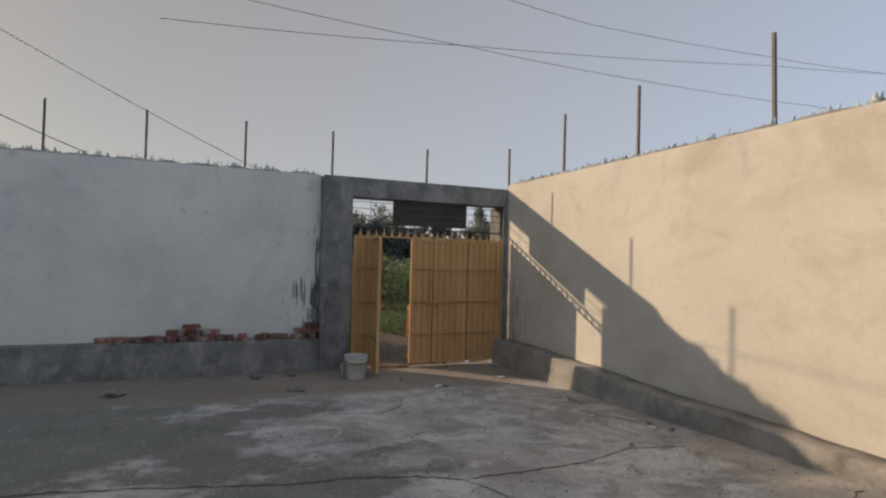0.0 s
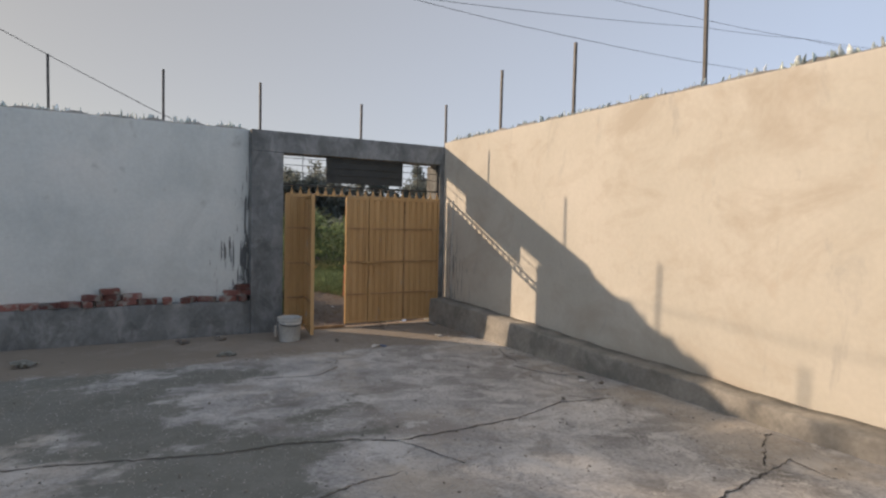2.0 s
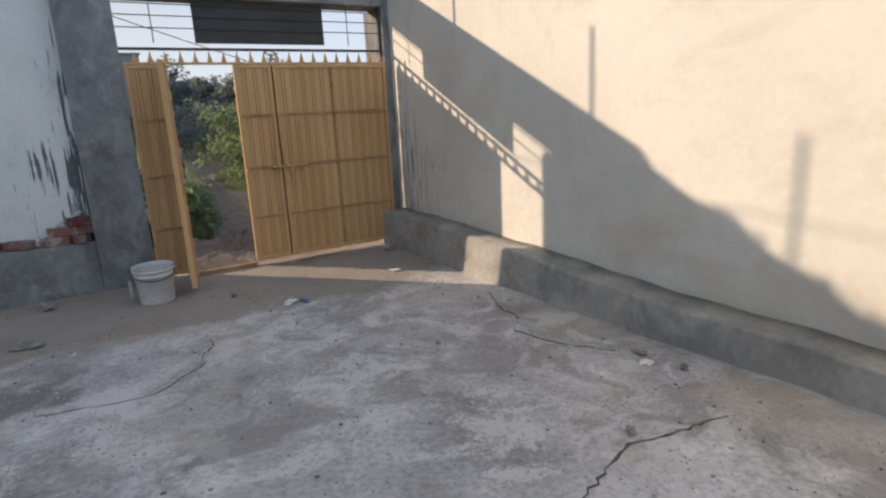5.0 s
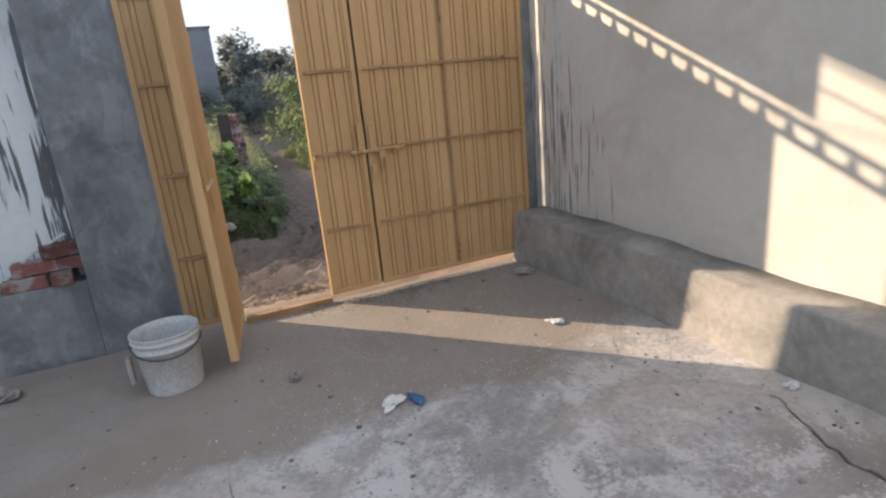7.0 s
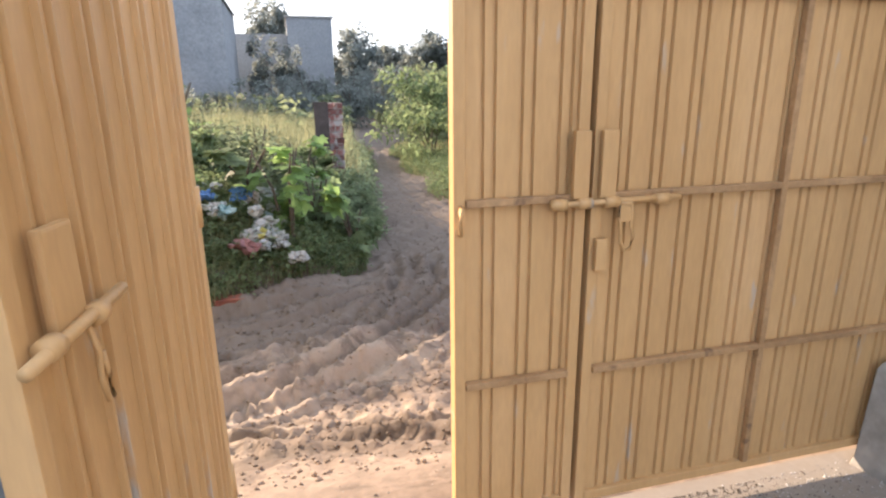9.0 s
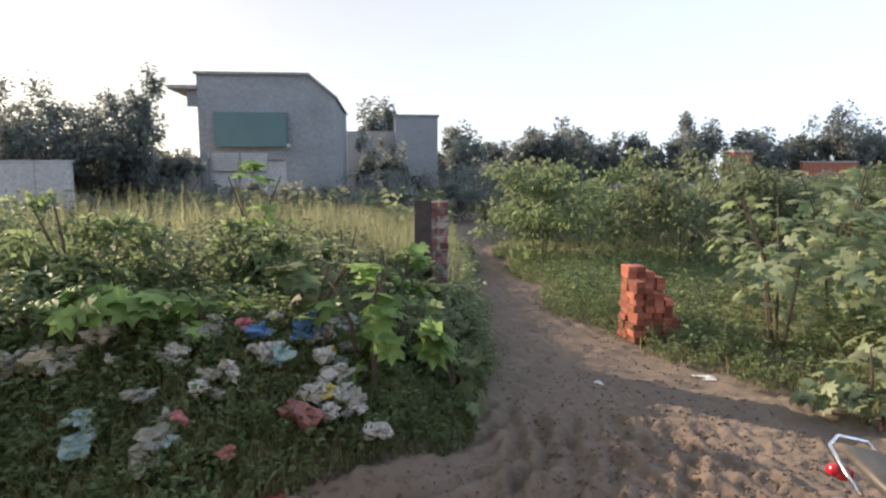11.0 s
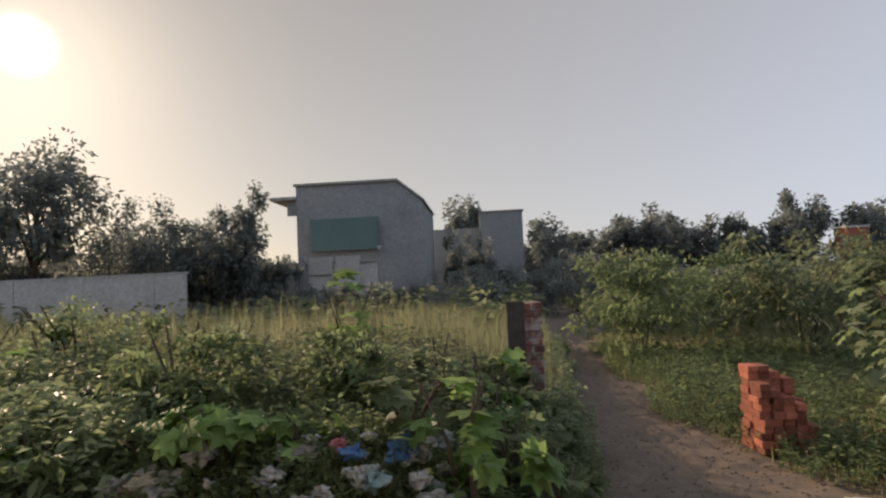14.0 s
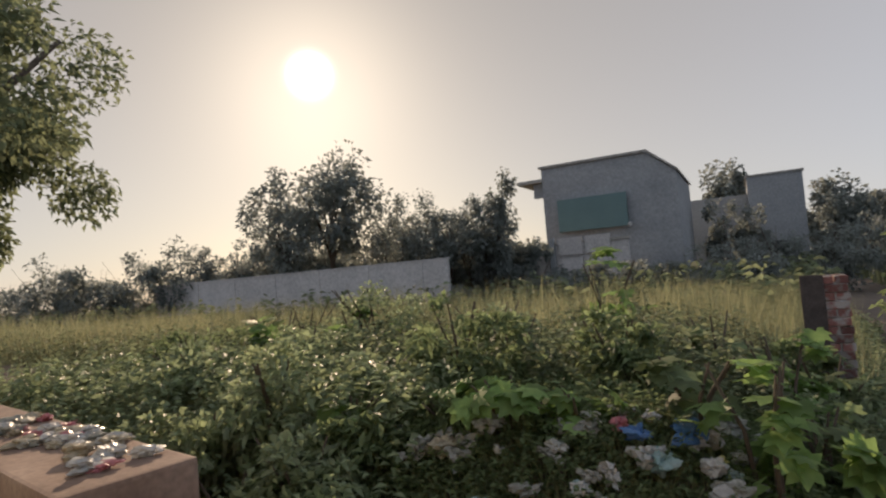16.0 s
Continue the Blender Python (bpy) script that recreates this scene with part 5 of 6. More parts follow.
# ---- houses and far walls ----
def extruded(outline, y0, y1):
    """A solid whose front outline in x and z is drawn between two depths."""
    bm = bmesh.new()
    f = bm.faces.new([bm.verts.new((x, y0, z)) for x, z in outline])
    ext = bmesh.ops.extrude_face_region(bm, geom=[f])
    bmesh.ops.translate(bm, verts=[v for v in ext["geom"] if isinstance(v, bmesh.types.BMVert)], vec=(0, y1 - y0, 0))
    bmesh.ops.recalc_face_normals(bm, faces=bm.faces)
    return bm


house = tagged(empty("house", (-4, 38, -0.5)), "grey rendered house with a flat roof seen against the light", "house")
part("wall", extruded([(-7.3, -0.5), (-0.5, -0.5), (-0.5, 5.6), (-1.85, 6.72), (-7.3, 6.72)], 38, 45), M["house_wall"], house)
part("roof", extruded([(-7.4, 6.722), (-1.83, 6.722), (-0.40, 5.57), (-0.40, 5.68), (-1.80, 6.84), (-7.4, 6.84)], 37.85, 45.1), M["curb"], house)
box_part("roof_slab", (-8.7, -7.3, 37.9, 44, 6.0, 6.18), M["curb"], house)
box_part("bracket", (-7.9, -7.3, 38.3, 38.5, 5.2, 6.0), M["house_wall"], house)
box_part("awning", (-6.45, -2.9, 37.6, 37.75, 3.15, 4.85), M["teal"], house, "teal cloth sheet hung on the front")
bm = bmesh.new()
bmesh.ops.create_icosphere(bm, subdivisions=2, radius=0.12, matrix=Matrix.Translation((-2.8, 37.5, 3.2)))
part("lamp", bm, M["bag_white"], house, "small white globe lamp", True)
adopt(house)
house2 = tagged(empty("house", (4, 48, -0.5)), "plain grey block house behind bushes", "house")
box_part("wall", (2.54, 5.5, 48, 54, -0.5, 5.95), M["house_wall"], house2)
box_part("roof", (2.45, 5.6, 47.9, 54.1, 5.952, 6.05), M["curb"], house2)
box_part("wing", (-0.8, 2.53, 49, 53, -0.5, 5.0), M["house_wall"], house2)
box_part("door", (3.4, 4.4, 47.96, 47.998, -0.3, 1.9), M["dark_metal"], house2)
adopt(house2)

waste_wall = tagged(empty("waste_wall", (-17, 28.7, -0.5)), "long pale weathered boundary wall along the waste ground", "wall")
box_part("wall", (-27, -8.6, 28.6, 28.8, -0.5, 2.02), M["house_light"], waste_wall)
for i in range(7):
    box_part("pier", (-26.5 + i * 2.75, -26.25 + i * 2.75, 28.56, 28.6, -0.5, 2.02), M["house_light"], waste_wall)
box_part("coping", (-27, -8.55, 28.56, 28.84, 2.022, 2.08), M["house_light"], waste_wall)
adopt(waste_wall)

yard_wall = tagged(empty("yard_wall", (-8, 34, -0.5)), "pale boundary wall with arched panels and dark piers", "wall")
box_part("wall", (-26, -2.4, 34.1, 34.35, -0.5, 2.35), M["house_light"], yard_wall)
for i in range(9):
    x = -11.2 - i * 1.75 + (3.5 if i < 0 else 0)
    box_part("pier", (x - 0.13, x + 0.13, 33.9, 34.1, -0.5, 2.6), M["house_wall"], yard_wall)
for x0 in (-11.0, -9.25, -7.45):
    bm = bmesh.new()
    pts = [(x0, -0.4), (x0 + 1.45, -0.4)] + [(x0 + 0.725 + 0.725 * math.cos(a), 1.95 + 0.5 * math.sin(a)) for a in np.linspace(0, math.pi, 11)]
    f = bm.faces.new([bm.verts.new((x, 34.02, z)) for x, z in pts])
    e2 = bmesh.ops.extrude_face_region(bm, geom=[f])
    bmesh.ops.translate(bm, verts=[v for v in e2["geom"] if isinstance(v, bmesh.types.BMVert)], vec=(0, 0.07, 0))
    bmesh.ops.recalc_face_normals(bm, faces=bm.faces)
    part("arched_panel", bm, M["house_light"], yard_wall)
for x in (-9.4, -7.6, -5.8):
    box_part("pier", (x - 0.12, x + 0.12, 33.88, 34.1, -0.5, 2.7), M["house_wall"], yard_wall)
for x0 in (-5.5, -4.25):
    for z0 in (0.9, 1.85):
        box_part("gate_panel", (x0, x0 + 1.1, 33.95, 34.08, z0, z0 + 0.8), M["house_light"], yard_wall)
box_part("coping", (-26, -2.3, 34.0, 34.4, 2.352, 2.45), M["curb"], yard_wall)
adopt(yard_wall)

shed = tagged(empty("brick_shed", (39.4, 68, -0.5)), "small red brick hut with a slab roof, far off", "shed")
box_part("wall", (38.2, 40.3, 66, 68, -0.5, 4.65), M["brick"], shed)
box_part("roof", (38.1, 40.4, 65.9, 68.1, 4.652, 4.85), M["house_light"], shed)
adopt(shed)
shed2 = tagged(empty("brick_wall", (49.5, 64, -0.5)), "long low wall of pale red brick, far off", "wall")
box_part("wall", (44.5, 50.6, 64, 64.4, -0.5, 3.5), M["brick"], shed2)
box_part("coping", (44.4, 50.7, 63.95, 64.45, 3.502, 3.62), M["house_light"], shed2)
adopt(shed2)

# low wall outside, running off beside the gate
bm = bmesh.new()
box(bm, 0, 4.2, 0, 0.55, -0.9, 0.0, 0.02)
M["earth"] = material("reddish_earth_render", [(0.14, 0.10, 0.08), (0.21, 0.15, 0.12), (0.28, 0.21, 0.17)], 2.0, 0.95, 0.4, 30)
lw = part("low_wall", bm, M["earth"])
lw.matrix_world = pose(-0.02, 9.70, 0.57, 0, 0, 169)
tagged(lw, "low worn earth and brick wall strewn with plastic rubbish", "wall")

# ---- brick stack and brick gate post by the path ----
stack = tagged(empty("brick_stack", (5.1, 13.75, gz(5.1, 13.75))), "stack of loose red bricks on the grass beside the path", "brick stack")
rk = random.Random(5)
for layer in range(12):
    for ix in range(5):
        for iy in range(2):
            limit = 12 - ix * 0.95 - (0 if iy else 2.6) - (2 if ix == 4 else 0)
            if layer > limit:
                continue
            m = pose(-0.22 + ix * (BY + 0.006) + rk.uniform(-0.014, 0.014), -0.12 + iy * (BX + 0.012) + rk.uniform(-0.03, 0.03), layer * (BZ + 0.0015), 0, 0, 90 + rk.uniform(-6, 6))
            brick(m, stack, k=rk.randrange(5))
post = tagged(empty("brick_pillar", (2.76, 14.0, gz(2.76, 14.0))), "broken brick gate pillar standing among weeds", "pillar")
box_part("core", (-0.145, 0.145, -0.145, 0.145, 0, 1.38), M["curb"], post)
box_part("render_face", (-0.195, -0.02, -0.19, -0.165, 0, 1.45), M["brick_dark"], post, "dark slab over the left of the front")
for layer in range(20):
    z = layer * 0.072
    if layer % 2:
        for dx, dy, rz in ((-0.05, -0.115, 0), (0.115, -0.05, 90), (0.05, 0.115, 0), (-0.105, 0.06, 90)):
            brick(pose(dx, dy, z, 0, 0, rz + rk.uniform(-2, 2)), post, True, k=rk.randrange(5))
    else:
        for dx, dy, rz in ((0.05, -0.115, 0), (0.115, 0.05, 90), (-0.05, 0.115, 0), (-0.105, -0.06, 90)):
            brick(pose(dx, dy, z, 0, 0, rz + rk.uniform(-2, 2)), post, True, k=rk.randrange(5))

# ---- rubbish on the bank and litter on the dirt ----
bags = [(1.50, 11.14, 0.072, "bag_pink", "pink and white crumpled plastic bag"), (1.61, 11.06, 0.064, "bag_blue", "bright blue crumpled plastic bag"),
        (1.84, 11.19, 0.099, "bag_blue", "bright blue crumpled plastic bag"), (1.66, 10.99, 0.100, "bag_white", "white crumpled plastic bag"),
        (1.65, 11.21, 0.046, "bag_white", "white crumpled plastic bag"), (2.02, 11.61, 0.088, "bag_grey", "dirty pale plastic bag"),
        (2.14, 11.77, 0.061, "bag_grey", "dirty pale plastic bag"), (1.48, 10.90, 0.061, "bag_white", "white crumpled plastic bag"),
        (1.40, 10.85, 0.048, "bag_grey", "dirty pale plastic bag"), (1.08, 10.76, 0.064, "bag_grey", "dirty pale plastic bag"),
        (1.34, 10.80, 0.041, "bag_teal", "pale teal plastic wrapper"), (1.29, 10.67, 0.051, "bag_pink", "pink and white crumpled plastic bag"),
        (1.28, 10.58, 0.044, "bag_teal", "pale teal plastic wrapper"), (1.56, 10.52, 0.049, "bag_red", "red and white torn wrapper"),
        (0.88, 10.57, 0.088, "bag_teal", "pale teal plastic wrapper"), (1.87, 10.71, 0.092, "bag_dull", "dull pink crumpled bag"),
        (1.98, 10.86, 0.072, "bag_yellow", "yellow scrap of plastic"), (2.03, 10.80, 0.041, "bag_white", "white crumpled plastic bag"),
        (2.10, 10.80, 0.047, "bag_grey", "dirty pale plastic bag"), (2.25, 10.75, 0.070, "bag_white", "white crumpled plastic bag"),
        (0.78, 11.04, 0.108, "bag_white", "white crumpled plastic bag"), (0.55, 10.91, 0.085, "bag_cream", "stuffed cream plastic bag"),
        (0.41, 10.89, 0.085, "bag_grey", "dirty pale plastic bag"), (0.88, 10.91, 0.043, "bag_white", "white crumpled plastic bag"),
        (0.67, 10.96, 0.062, "bag_grey", "dirty pale plastic bag"), (0.56, 11.01, 0.075, "bag_grey", "dirty pale plastic bag"),
        (0.65, 10.82, 0.020, "bag_white", "white crumpled plastic bag"), (1.98, 11.13, 0.039, "bag_yellow", "yellow scrap of plastic")]
for i, (x, y, s, mt, lb) in enumerate(bags):
    lift = 0.13
    s *= 0.75
    crumpled("plastic_bag", (x, y, gz(x, y) + lift), s, M[mt], lb + " lying on the weedy bank", "plastic bag", i + 30, 0.85, "rubbish on the bank")
rubble_rs = random.Random(3)
for i in range(48):
    x, y = rubble_rs.uniform(-0.3, 2.3) if i % 2 else rubble_rs.uniform(1.1, 2.2), 11.0 + rubble_rs.gauss(0, 0.22)
    kind = rubble_rs.choice(["bag_white", "bag_grey", "bag_grey", "bag_white", "bag_white", "bag_grey", "bag_teal"])
    lb = {"bag_white": "small torn white plastic bag", "bag_grey": "small dirty clear plastic bag", "bag_teal": "small pale teal plastic wrapper"}[kind]
    crumpled("plastic_bag", (x, y, gz(x, y) + 0.12), rubble_rs.uniform(0.03, 0.07), M[kind], lb + " among weeds on the bank", "plastic bag", i + 120, 0.85, "rubbish on the bank")
for i in range(44):
    t = rubble_rs.uniform(0.02, 0.42)
    x, y = -0.25 - 4.1 * t * 0.98 + rubble_rs.uniform(-0.1, 0.1), 9.80 + 4.1 * t * 0.19 - 0.27 + rubble_rs.uniform(-0.15, 0.15)
    crumpled("plastic_bag", (x, y, 0.57), rubble_rs.uniform(0.03, 0.065), M[rubble_rs.choice(["bag_white", "bag_white", "bag_white", "bag_grey", "bag_cream", "bag_pink"])], "dusty plastic bag lying on the low wall", "plastic bag", i + 70, 0.5, "rubbish on the low wall")
for i, (x, y, s, mt, lb) in enumerate([(1.22, 10.43, 0.085, "paper", "torn white printed carton on the dirt"), (1.29, 10.50, 0.045, "bag_cream", "tan scrap of paper on the dirt"), (1.33, 10.33, 0.035, "bag_white", "clear scrap of plastic on the dirt"),
                                       (1.18, 10.11, 0.055, "bag_cream", "small pale paper scrap on the dirt"), (0.92, 9.74, 0.12, "bag_white", "clear plastic bag trodden into the dirt"), (1.28, 9.97, 0.03, "stone", "pale round stone on the dirt"), (1.23, 10.56, 0.018, "paper", "tiny white scrap at the foot of the bank"),
                                       (0.67, 10.33, 0.05, "bag_cream", "dusty brown scrap of cloth on the dirt"), (4.09, 12.53, 0.035, "paper", "white paper scrap on the footpath"), (5.01, 12.47, 0.05, "paper", "pale scrap at the edge of the bushes"), (3.0, 8.6, 0.03, "paper", "tiny white scrap in the tyre ruts")]):
    crumpled("scrap", (x, y, gz(x, y)), s, M[mt], lb, "litter", i + 90, 0.25)
loose_brick(pose(1.75, 10.42, gz(1.75, 10.42) - 0.03, 4, 3, 12), "half-buried red brick in the dirt", "", 1, False)

# ---- everything above is drawn in plan units of 1.13 m ----
UNIT = 1.13
for me in bpy.data.meshes:
    me.transform(Matrix.Scale(UNIT, 4))
for ob in bpy.data.objects:
    if ob.type in {"MESH", "EMPTY"}:
        ob.location = ob.location * UNIT
        inv = ob.matrix_parent_inverse.copy()
        inv.translation = inv.translation * UNIT
        ob.matrix_parent_inverse = inv


# ---- motorcycle, in metres ----
M["red_paint"] = material("glossy_red_paint", [(0.42, 0.015, 0.03), (0.50, 0.02, 0.04)], 3, 0.18, 0, 200, spec=0.6)
M["rubber"] = material("tyre_rubber", [(0.02, 0.02, 0.02), (0.045, 0.04, 0.035)], 12, 0.85, 0.4)
M["seat_vinyl"] = material("worn_black_vinyl", [(0.05, 0.047, 0.042), (0.10, 0.095, 0.085)], 9, 0.5, 0.15)
M["alloy"] = material("dusty_alloy", [(0.35, 0.34, 0.32), (0.5, 0.49, 0.47)], 12, 0.4, 0.15, metal=0.8)
M["sky_decal"] = material("sky_blue_decal", [(0.05, 0.40, 0.62), (0.06, 0.45, 0.68)], 3, 0.25, 0)
M["orange_decal"] = material("orange_decal", [(0.75, 0.33, 0.02), (0.8, 0.38, 0.03)], 3, 0.25, 0)
M["white_decal"] = material("white_decal", [(0.7, 0.68, 0.7), (0.75, 0.72, 0.75)], 3, 0.25, 0)


def hull(bm, stations, n=20):
    """A smooth body through oval cross-sections (x, z centre, half width, half height, squareness)."""
    rings = []
    for x, z, w, h, q in stations:
        ring = []
        for k in range(n):
            a = 2 * math.pi * k / n
            c, s = math.cos(a), math.sin(a)
            ring.append(bm.verts.new((x, w * math.copysign(abs(c) ** q, c), z + h * math.copysign(abs(s) ** q, s))))
        rings.append(ring)
    for a, b in zip(rings, rings[1:]):
        for k in range(n):
            bm.faces.new((a[k], a[(k + 1) % n], b[(k + 1) % n], b[k]))
    bm.faces.new(list(reversed(rings[0])))
    bm.faces.new(rings[-1])
    bmesh.ops.recalc_face_normals(bm, faces=bm.faces)


def ring_about_y(bm, cx, cz, profile, n=40, a0=0.0, a1=2 * math.pi):
    """Sweep a (radius, y) outline round the y axis at (cx, cz)."""
    full = abs(a1 - a0 - 2 * math.pi) < 1e-6
    count = n if full else n + 1
    rings = [[bm.verts.new((cx + r * math.cos(a0 + (a1 - a0) * k / n), y, cz + r * math.sin(a0 + (a1 - a0) * k / n))) for r, y in profile] for k in range(count)]
    pairs = list(zip(rings, rings[1:])) + ([(rings[-1], rings[0])] if full else [])
    for a, b in pairs:
        for k in range(len(profile)):
            j = (k + 1) % len(profile)
            bm.faces.new((a[k], b[k], b[j], a[j]))
    if not full:
        bm.faces.new(rings[0])
        bm.faces.new(list(reversed(rings[-1])))
    bmesh.ops.recalc_face_normals(bm, faces=bm.faces)


def wheel(parent, cx, cz):
    bm = bmesh.new()
    ring_about_y(bm, cx, cz, [(0.272, -0.02), (0.28, -0.006), (0.28, 0.006), (0.272, 0.02), (0.25, 0.033), (0.228, 0.026), (0.228, -0.026), (0.25, -0.033)])
    w = part("wheel", bm, M["rubber"], parent, "black rubber tyre on a spoked rim", True)
    bm = bmesh.new()
    ring_about_y(bm, cx, cz, [(0.228, -0.022), (0.220, -0.024), (0.208, -0.008), (0.208, 0.008), (0.220, 0.024), (0.228, 0.022)])
    part("rim", bm, M["chrome"], w, smooth=True)
    bm = bmesh.new()
    for k in range(32):
        a = 2 * math.pi * k / 32
        b = a + (0.5 if k % 2 else -0.5)
        s = 0.03 if k % 4 < 2 else -0.03
        rod(bm, (cx + 0.04 * math.cos(b), s, cz + 0.04 * math.sin(b)), (cx + 0.21 * math.cos(a), 0, cz + 0.21 * math.sin(a)), 0.0022, n=4)
    part("spokes", bm, M["alloy"], w)
    bm = bmesh.new()
    rod(bm, (cx, -0.05, cz), (cx, 0.05, cz), 0.055, n=20)
    rod(bm, (cx, -0.09, cz), (cx, 0.09, cz), 0.010, n=8)
    part("hub", bm, M["alloy"], w, smooth=True)
    return w


def motorcycle():
    """A small road motorcycle; x runs forward from the rear axle, y to its left."""
    b = tagged(empty("motorcycle"), "small red motorcycle with coloured tank stripes standing on the dirt", "motorcycle")
    wheel(b, 0, 0.28)
    wheel(b, 1.20, 0.28)

    def piece(name, mat, label="", smooth=True):
        return lambda bm: part(name, bm, M[mat], b, label, smooth)

    bm = bmesh.new()
    hull(bm, [(0.54, 0.74, 0.035, 0.02, 0.8), (0.60, 0.755, 0.085, 0.055, 0.8), (0.70, 0.765, 0.115, 0.085, 0.75), (0.82, 0.775, 0.125, 0.098, 0.75), (0.93, 0.78, 0.11, 0.088, 0.8), (1.0, 0.785, 0.06, 0.05, 0.9), (1.02, 0.785, 0.02, 0.02, 1)], 28)
    tank = part("fuel_tank", bm, M["red_paint"], b, "glossy red tank with blue and orange stripes", True)
    bm = bmesh.new()
    rod(bm, (0.86, 0, 0.862), (0.86, 0, 0.888), 0.03, n=18)
    part("tank_cap", bm, M["chrome"], tank, smooth=True)
    for side in (1, -1):
        for name, mat, lo, hi, off in (("stripe", "white_decal", 0.58, 0.90, 0.052), ("stripe", "sky_decal", 0.60, 0.92, 0.025), ("stripe", "orange_decal", 0.60, 0.86, -0.002)):
            bm = bmesh.new()
            vs = []
            for k in range(13):
                t = k / 12
                x = lo + (hi - lo) * t
                wdt = np.interp(x, [0.60, 0.70, 0.82, 0.93], [0.088, 0.118, 0.128, 0.113])
                zc = 0.80 - off - 0.13 * t * (1 - t) * 2 - 0.0 * t
                h = 0.010 + 0.010 * t
                dz1, dz2 = (zc + h - 0.77) / 0.095, (zc - h - 0.77) / 0.095
                y1 = wdt * max(0.15, 1 - min(1, abs(dz1)) ** 2.6) ** 0.38
                y2 = wdt * max(0.15, 1 - min(1, abs(dz2)) ** 2.6) ** 0.38
                vs.append((bm.verts.new((x, side * (y1 + 0.003), zc + h)), bm.verts.new((x, side * (y2 + 0.003), zc - h))))
            for p, q in zip(vs, vs[1:]):
                bm.faces.new((p[0], q[0], q[1], p[1]))
            part(name, bm, M[mat], tank)
    bm = bmesh.new()
    hull(bm, [(-0.16, 0.815, 0.07, 0.02, 0.7), (-0.12, 0.815, 0.11, 0.035, 0.7), (0.15, 0.785, 0.125, 0.04, 0.7), (0.38, 0.765, 0.115, 0.04, 0.7), (0.54, 0.765, 0.085, 0.035, 0.7), (0.60, 0.77, 0.05, 0.02, 0.8)], 22)
    piece("seat", "seat_vinyl", "long worn black vinyl seat")(bm)
    for side in (1, -1):
        bm = bmesh.new()
        for i, (p, q) in enumerate((((0.16, 0.70), (0.53, 0.72)), ((0.34, 0.46), (0.53, 0.54)))):
            pass
        f = bm.faces.new([bm.verts.new((x, side * 0.105, z)) for x, z in ((0.15, 0.72), (0.56, 0.74), (0.50, 0.63), (0.38, 0.53), (0.25, 0.60))])
        e2 = bmesh.ops.extrude_face_region(bm, geom=[f])
        bmesh.ops.translate(bm, verts=[v for v in e2["geom"] if isinstance(v, bmesh.types.BMVert)], vec=(0, side * 0.018, 0))
        bmesh.ops.recalc_face_normals(bm, faces=bm.faces)
        bmesh.ops.bevel(bm, geom=list(bm.edges), offset=0.006, segments=2, affect="EDGES")
        cover = piece("side_cover", "red_paint", "red plastic side cover with stripes", False)(bm)
        for k, mt in enumerate(("white_decal", "sky_decal", "orange_decal")):
            z = 0.69 - 0.035 * k
            bm = bmesh.new()
            bm.faces.new([bm.verts.new((x, side * 0.1255, zz)) for x, zz in ((0.20 + 0.03 * k, z), (0.50, z + 0.005), (0.49, z - 0.018), (0.22 + 0.03 * k, z - 0.016))])
            part("stripe", bm, M[mt], cover)
        bm = bmesh.new()
        rod(bm, (0.0, side * 0.115, 0.30), (0.10, side * 0.115, 0.50), 0.028, n=14)
        piece("shock_spring", "chrome")(bm)
        bm = bmesh.new()
        rod(bm, (0.09, side * 0.115, 0.48), (0.155, side * 0.115, 0.62), 0.034, n=14)
        piece("shock_cover", "red_paint")(bm)
        bm = bmesh.new()
        rod(bm, (1.20, side * 0.085, 0.28), (1.075, side * 0.085, 0.62), 0.026, n=14)
        piece("fork_tube", "alloy", "grey alloy fork leg")(bm)
        bm = bmesh.new()
        rod(bm, (1.082, side * 0.085, 0.60), (1.03, side * 0.085, 0.77), 0.031, n=14)
        piece("fork_cover", "red_paint")(bm)
        bm = bmesh.new()
        rod(bm, (0, side * 0.10, 0.28), (0.45, side * 0.10, 0.36), 0.016, n=8)
        piece("swing_arm", "dark_metal")(bm)
    bm = bmesh.new()
    polyrod(bm, [(-0.05, 0.12, 0.74), (-0.20, 0.12, 0.80), (-0.235, 0.07, 0.845), (-0.235, -0.07, 0.845), (-0.20, -0.12, 0.80), (-0.05, -0.12, 0.74), (0.08, -0.125, 0.70)], 0.010, 10)
    piece("grab_rail", "chrome", "chrome rail behind the seat")(bm)
    bm = bmesh.new()
    ring_about_y(bm, 0, 0.28, [(0.325, -0.055), (0.335, -0.03), (0.338, 0.03), (0.325, 0.055), (0.318, 0.052), (0.328, 0.028), (0.326, -0.028), (0.318, -0.052)], 24, radians(48), radians(190))
    piece("rear_fender", "alloy", "grey metal rear fender")(bm)
    bm = bmesh.new()
    ring_about_y(bm, 1.20, 0.28, [(0.315, -0.05), (0.325, -0.028), (0.328, 0.028), (0.315, 0.05), (0.308, 0.048), (0.318, 0.026), (0.318, -0.026), (0.308, -0.048)], 24, radians(-8), radians(160))
    piece("front_fender", "chrome", "bright metal front fender")(bm)
    bm = bmesh.new()
    polyrod(bm, [(0.62, -0.10, 0.28), (0.60, -0.13, 0.20), (0.45, -0.14, 0.19), (0.20, -0.15, 0.27), (-0.02, -0.155, 0.31)], 0.019, 12)
    piece("exhaust_pipe", "alloy", "dusty chrome exhaust pipe")(bm)
    bm = bmesh.new()
    rod(bm, (0.14, -0.155, 0.285), (-0.26, -0.16, 0.37), 0.034, 0.042, n=18)
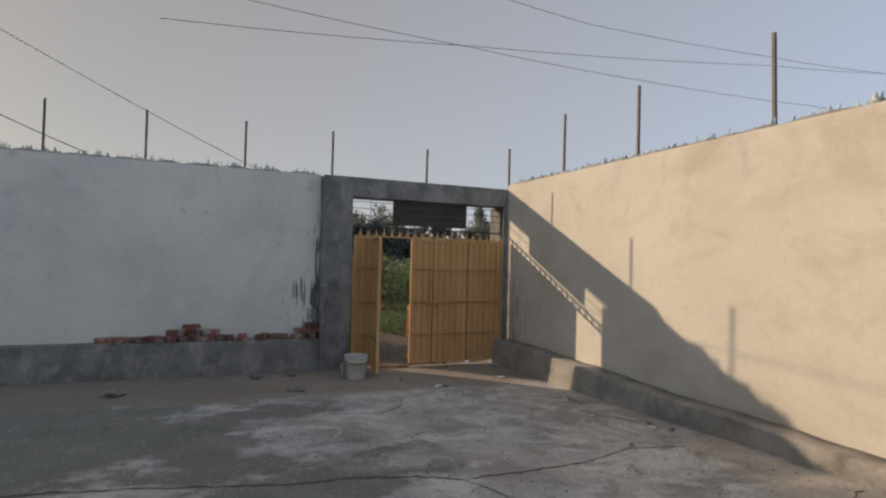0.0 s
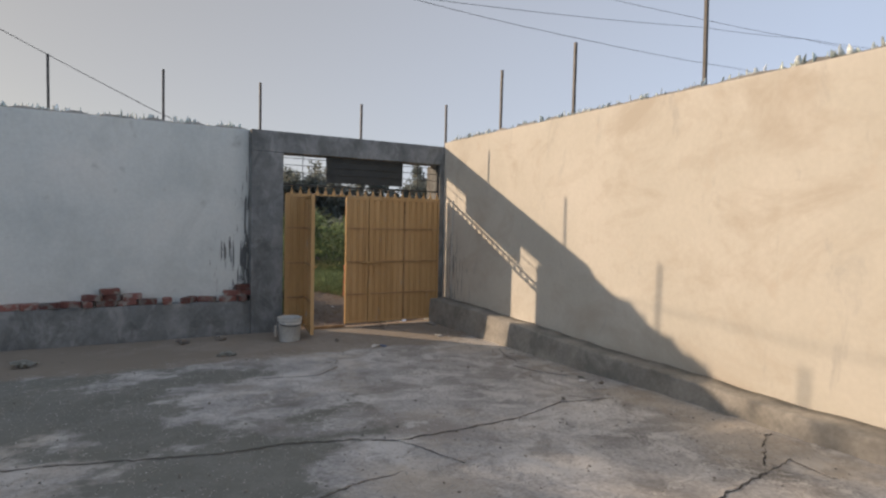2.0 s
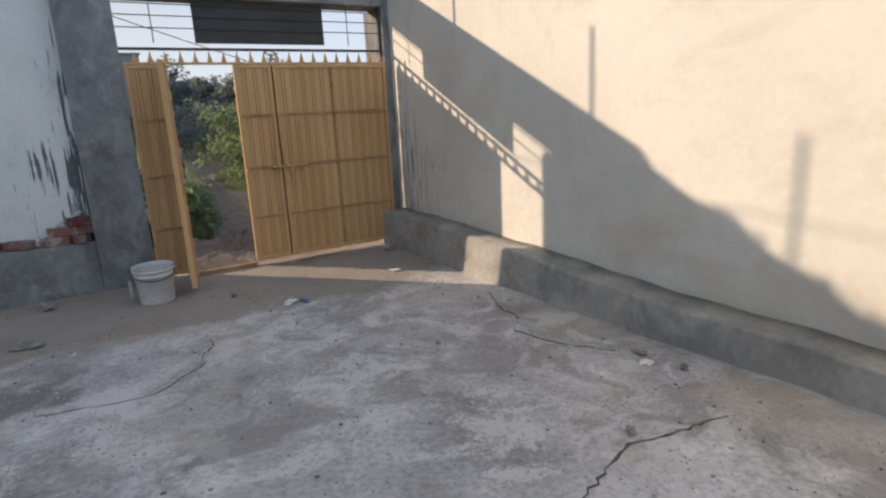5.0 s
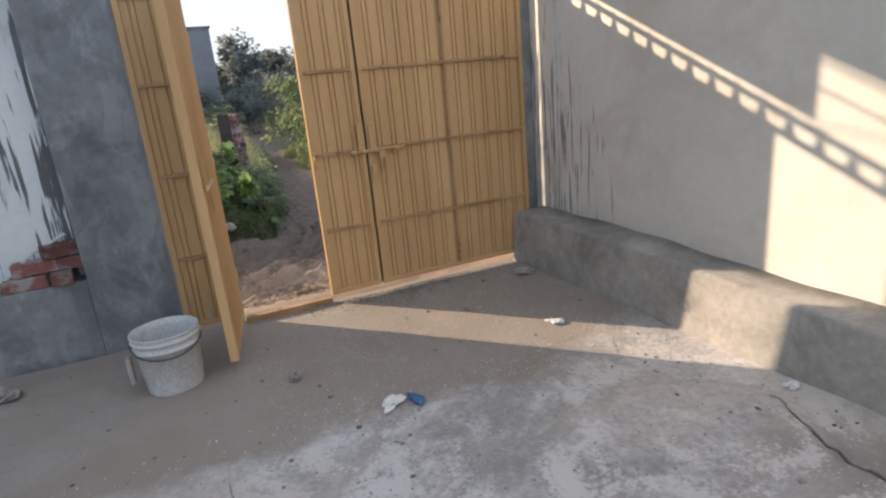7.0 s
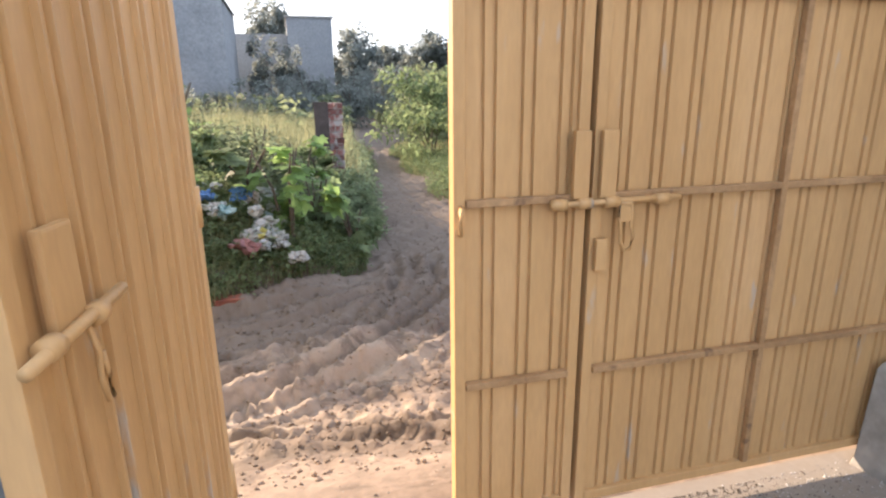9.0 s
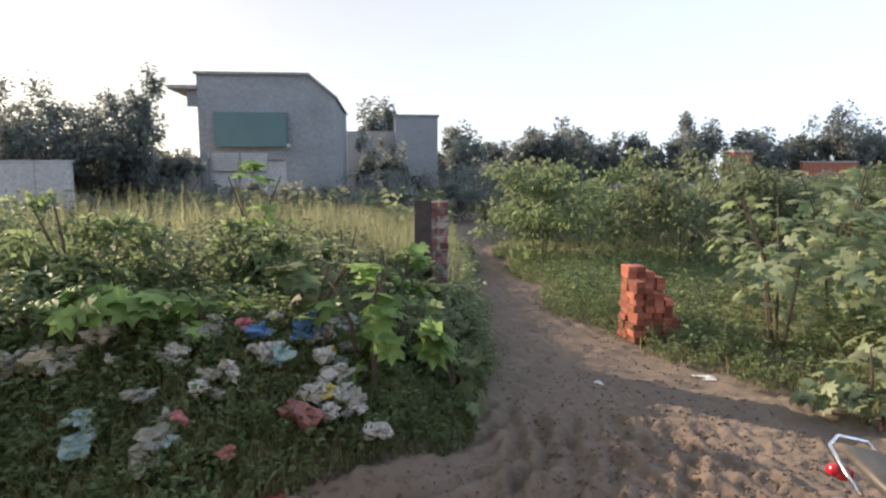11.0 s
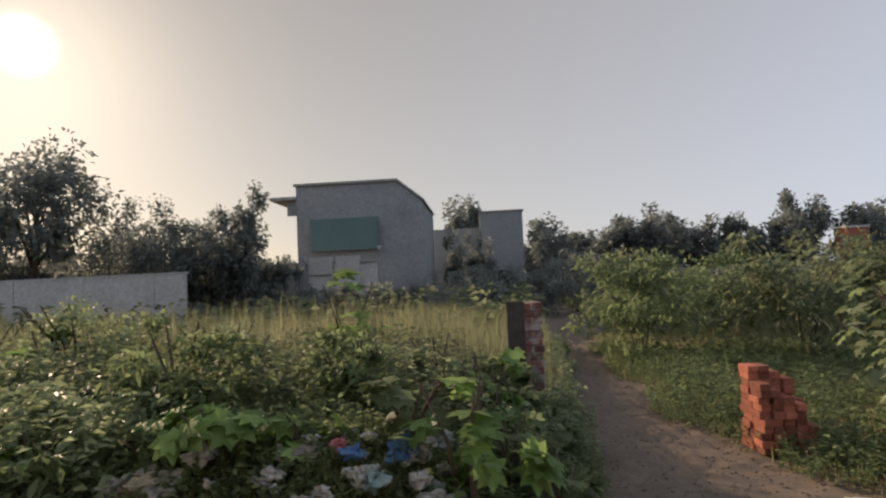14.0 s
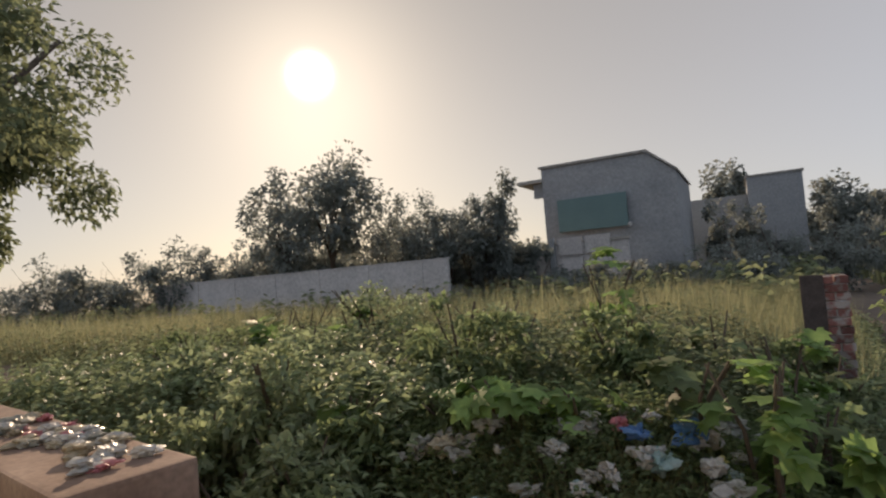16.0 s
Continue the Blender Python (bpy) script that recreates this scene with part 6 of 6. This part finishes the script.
    piece("silencer", "alloy", "dusty grey silencer")(bm)
    bm = bmesh.new()
    hull(bm, [(0.38, 0.33, 0.07, 0.06, 0.7), (0.42, 0.33, 0.11, 0.10, 0.7), (0.60, 0.34, 0.11, 0.10, 0.7), (0.66, 0.34, 0.07, 0.07, 0.7)], 18)
    engine = piece("engine", "alloy", "grey alloy engine block")(bm)
    for k in range(9):
        c = 0.66 + 0.022 * k
        bm = bmesh.new()
        box(bm, c, c + 0.006, -0.07, 0.07, 0.30 + 0.003 * k, 0.43 + 0.003 * k)
        part("cooling_fin", bm, M["alloy"], engine)
    bm = bmesh.new()
    box(bm, 0.65, 0.86, -0.045, 0.045, 0.32, 0.42)
    part("cylinder", bm, M["alloy"], engine)
    for side in (1, -1):
        bm = bmesh.new()
        rod(bm, (0.49, side * 0.10, 0.34), (0.49, side * 0.135, 0.34), 0.075, 0.065, n=26)
        part("engine_cover", bm, M["alloy"], engine, smooth=True)
    bm = bmesh.new()
    polyrod(bm, [(1.02, 0, 0.80), (0.80, 0, 0.70), (0.50, 0, 0.68), (0.15, 0, 0.70)], 0.022, 10)
    polyrod(bm, [(1.02, 0, 0.76), (0.90, 0, 0.52), (0.84, 0, 0.44)], 0.020, 10)
    polyrod(bm, [(0.50, 0, 0.68), (0.42, 0, 0.40), (0.40, 0, 0.28)], 0.020, 10)
    box(bm, 0.30, 0.52, -0.09, 0.09, 0.47, 0.70)
    piece("frame", "dark_metal", "black tube frame")(bm)
    bm = bmesh.new()
    polyrod(bm, [(1.00, 0.06, 0.86), (0.99, 0.06, 0.93), (0.95, 0.15, 0.98), (0.88, 0.30, 0.96)], 0.011, 10)
    polyrod(bm, [(1.00, -0.06, 0.86), (0.99, -0.06, 0.93), (0.95, -0.15, 0.98), (0.88, -0.30, 0.96)], 0.011, 10)
    rod(bm, (0.99, -0.06, 0.93), (0.99, 0.06, 0.93), 0.011)
    bars = piece("handlebar", "chrome")(bm)
    for side in (1, -1):
        bm = bmesh.new()
        rod(bm, (0.90, side * 0.25, 0.965), (0.86, side * 0.36, 0.955), 0.017, n=12)
        part("grip", bm, M["rubber"], bars, smooth=True)
        bm = bmesh.new()
        rod(bm, (1.04, side * 0.09, 0.80), (1.05, side * 0.16, 0.80), 0.008)
        rod(bm, (1.03, side * 0.175, 0.80), (1.075, side * 0.175, 0.80), 0.028, n=14)
        piece("indicator", "orange_decal", "orange indicator lamp")(bm)
    bm = bmesh.new()
    rod(bm, (1.03, 0, 0.83), (1.13, 0, 0.81), 0.05, 0.082, n=24)
    lamp = piece("headlight", "red_paint", "red headlight shell")(bm)
    bm = bmesh.new()
    rod(bm, (1.13, 0, 0.81), (1.145, 0, 0.807), 0.082, 0.076, n=24)
    part("lens", bm, M["chrome"], lamp, smooth=True)
    bm = bmesh.new()
    rod(bm, (1.0, 0, 0.90), (0.96, 0, 0.95), 0.045, 0.05, n=20)
    piece("speedometer", "dark_metal")(bm)
    bm = bmesh.new()
    polyrod(bm, [(1.0, 0.05, 0.95), (1.10, 0.10, 0.98), (1.13, 0.08, 0.85), (1.05, 0.03, 0.74)], 0.004, 6)
    polyrod(bm, [(1.0, -0.05, 0.95), (1.12, -0.12, 0.96), (1.12, -0.08, 0.84), (1.05, -0.03, 0.72)], 0.004, 6)
    piece("cable", "rubber", "black control cables looping from the bars")(bm)
    bm = bmesh.new()
    hull(bm, [(-0.30, 0.66, 0.03, 0.03, 0.8), (-0.28, 0.66, 0.05, 0.035, 0.8), (-0.22, 0.67, 0.05, 0.035, 0.8)], 14)
    piece("tail_light", "red_paint", "red tail lamp")(bm)
    bm = bmesh.new()
    polyrod(bm, [(0.42, 0.10, 0.24), (0.38, 0.20, 0.10), (0.36, 0.245, -0.035)], 0.009, 8)
    piece("side_stand", "dark_metal")(bm)
    for side in (1, -1):
        bm = bmesh.new()
        rod(bm, (0.50, side * 0.10, 0.24), (0.50, side * 0.25, 0.24), 0.013, n=10)
        piece("footrest", "rubber")(bm)
    axis = Vector((-0.345, 0, 0.94)).normalized()
    steer = Matrix.Translation((1.06, 0, 0.70)) @ Matrix.Rotation(radians(8), 4, axis) @ Matrix.Translation((-1.06, 0, -0.70))
    front = [o for o in b.children if o.name.split(".")[0] in {"fork_tube", "fork_cover", "front_fender", "handlebar", "headlight", "speedometer", "indicator", "cable"} or (o.name.startswith("wheel") and max(v.co.x for v in o.data.vertices) > 1)]
    for o in front:
        for q in (o, *o.children):
            q.data.transform(steer)
    for q in b.children_recursive:
        q.data.transform(Matrix.Scale(0.97, 4))
    return b


bike = motorcycle()
bike.matrix_world = pose(4.57, 11.11, -0.645, 0, 0, -98.0) @ pose(0, 0, 0, -12.0, 0, 0)
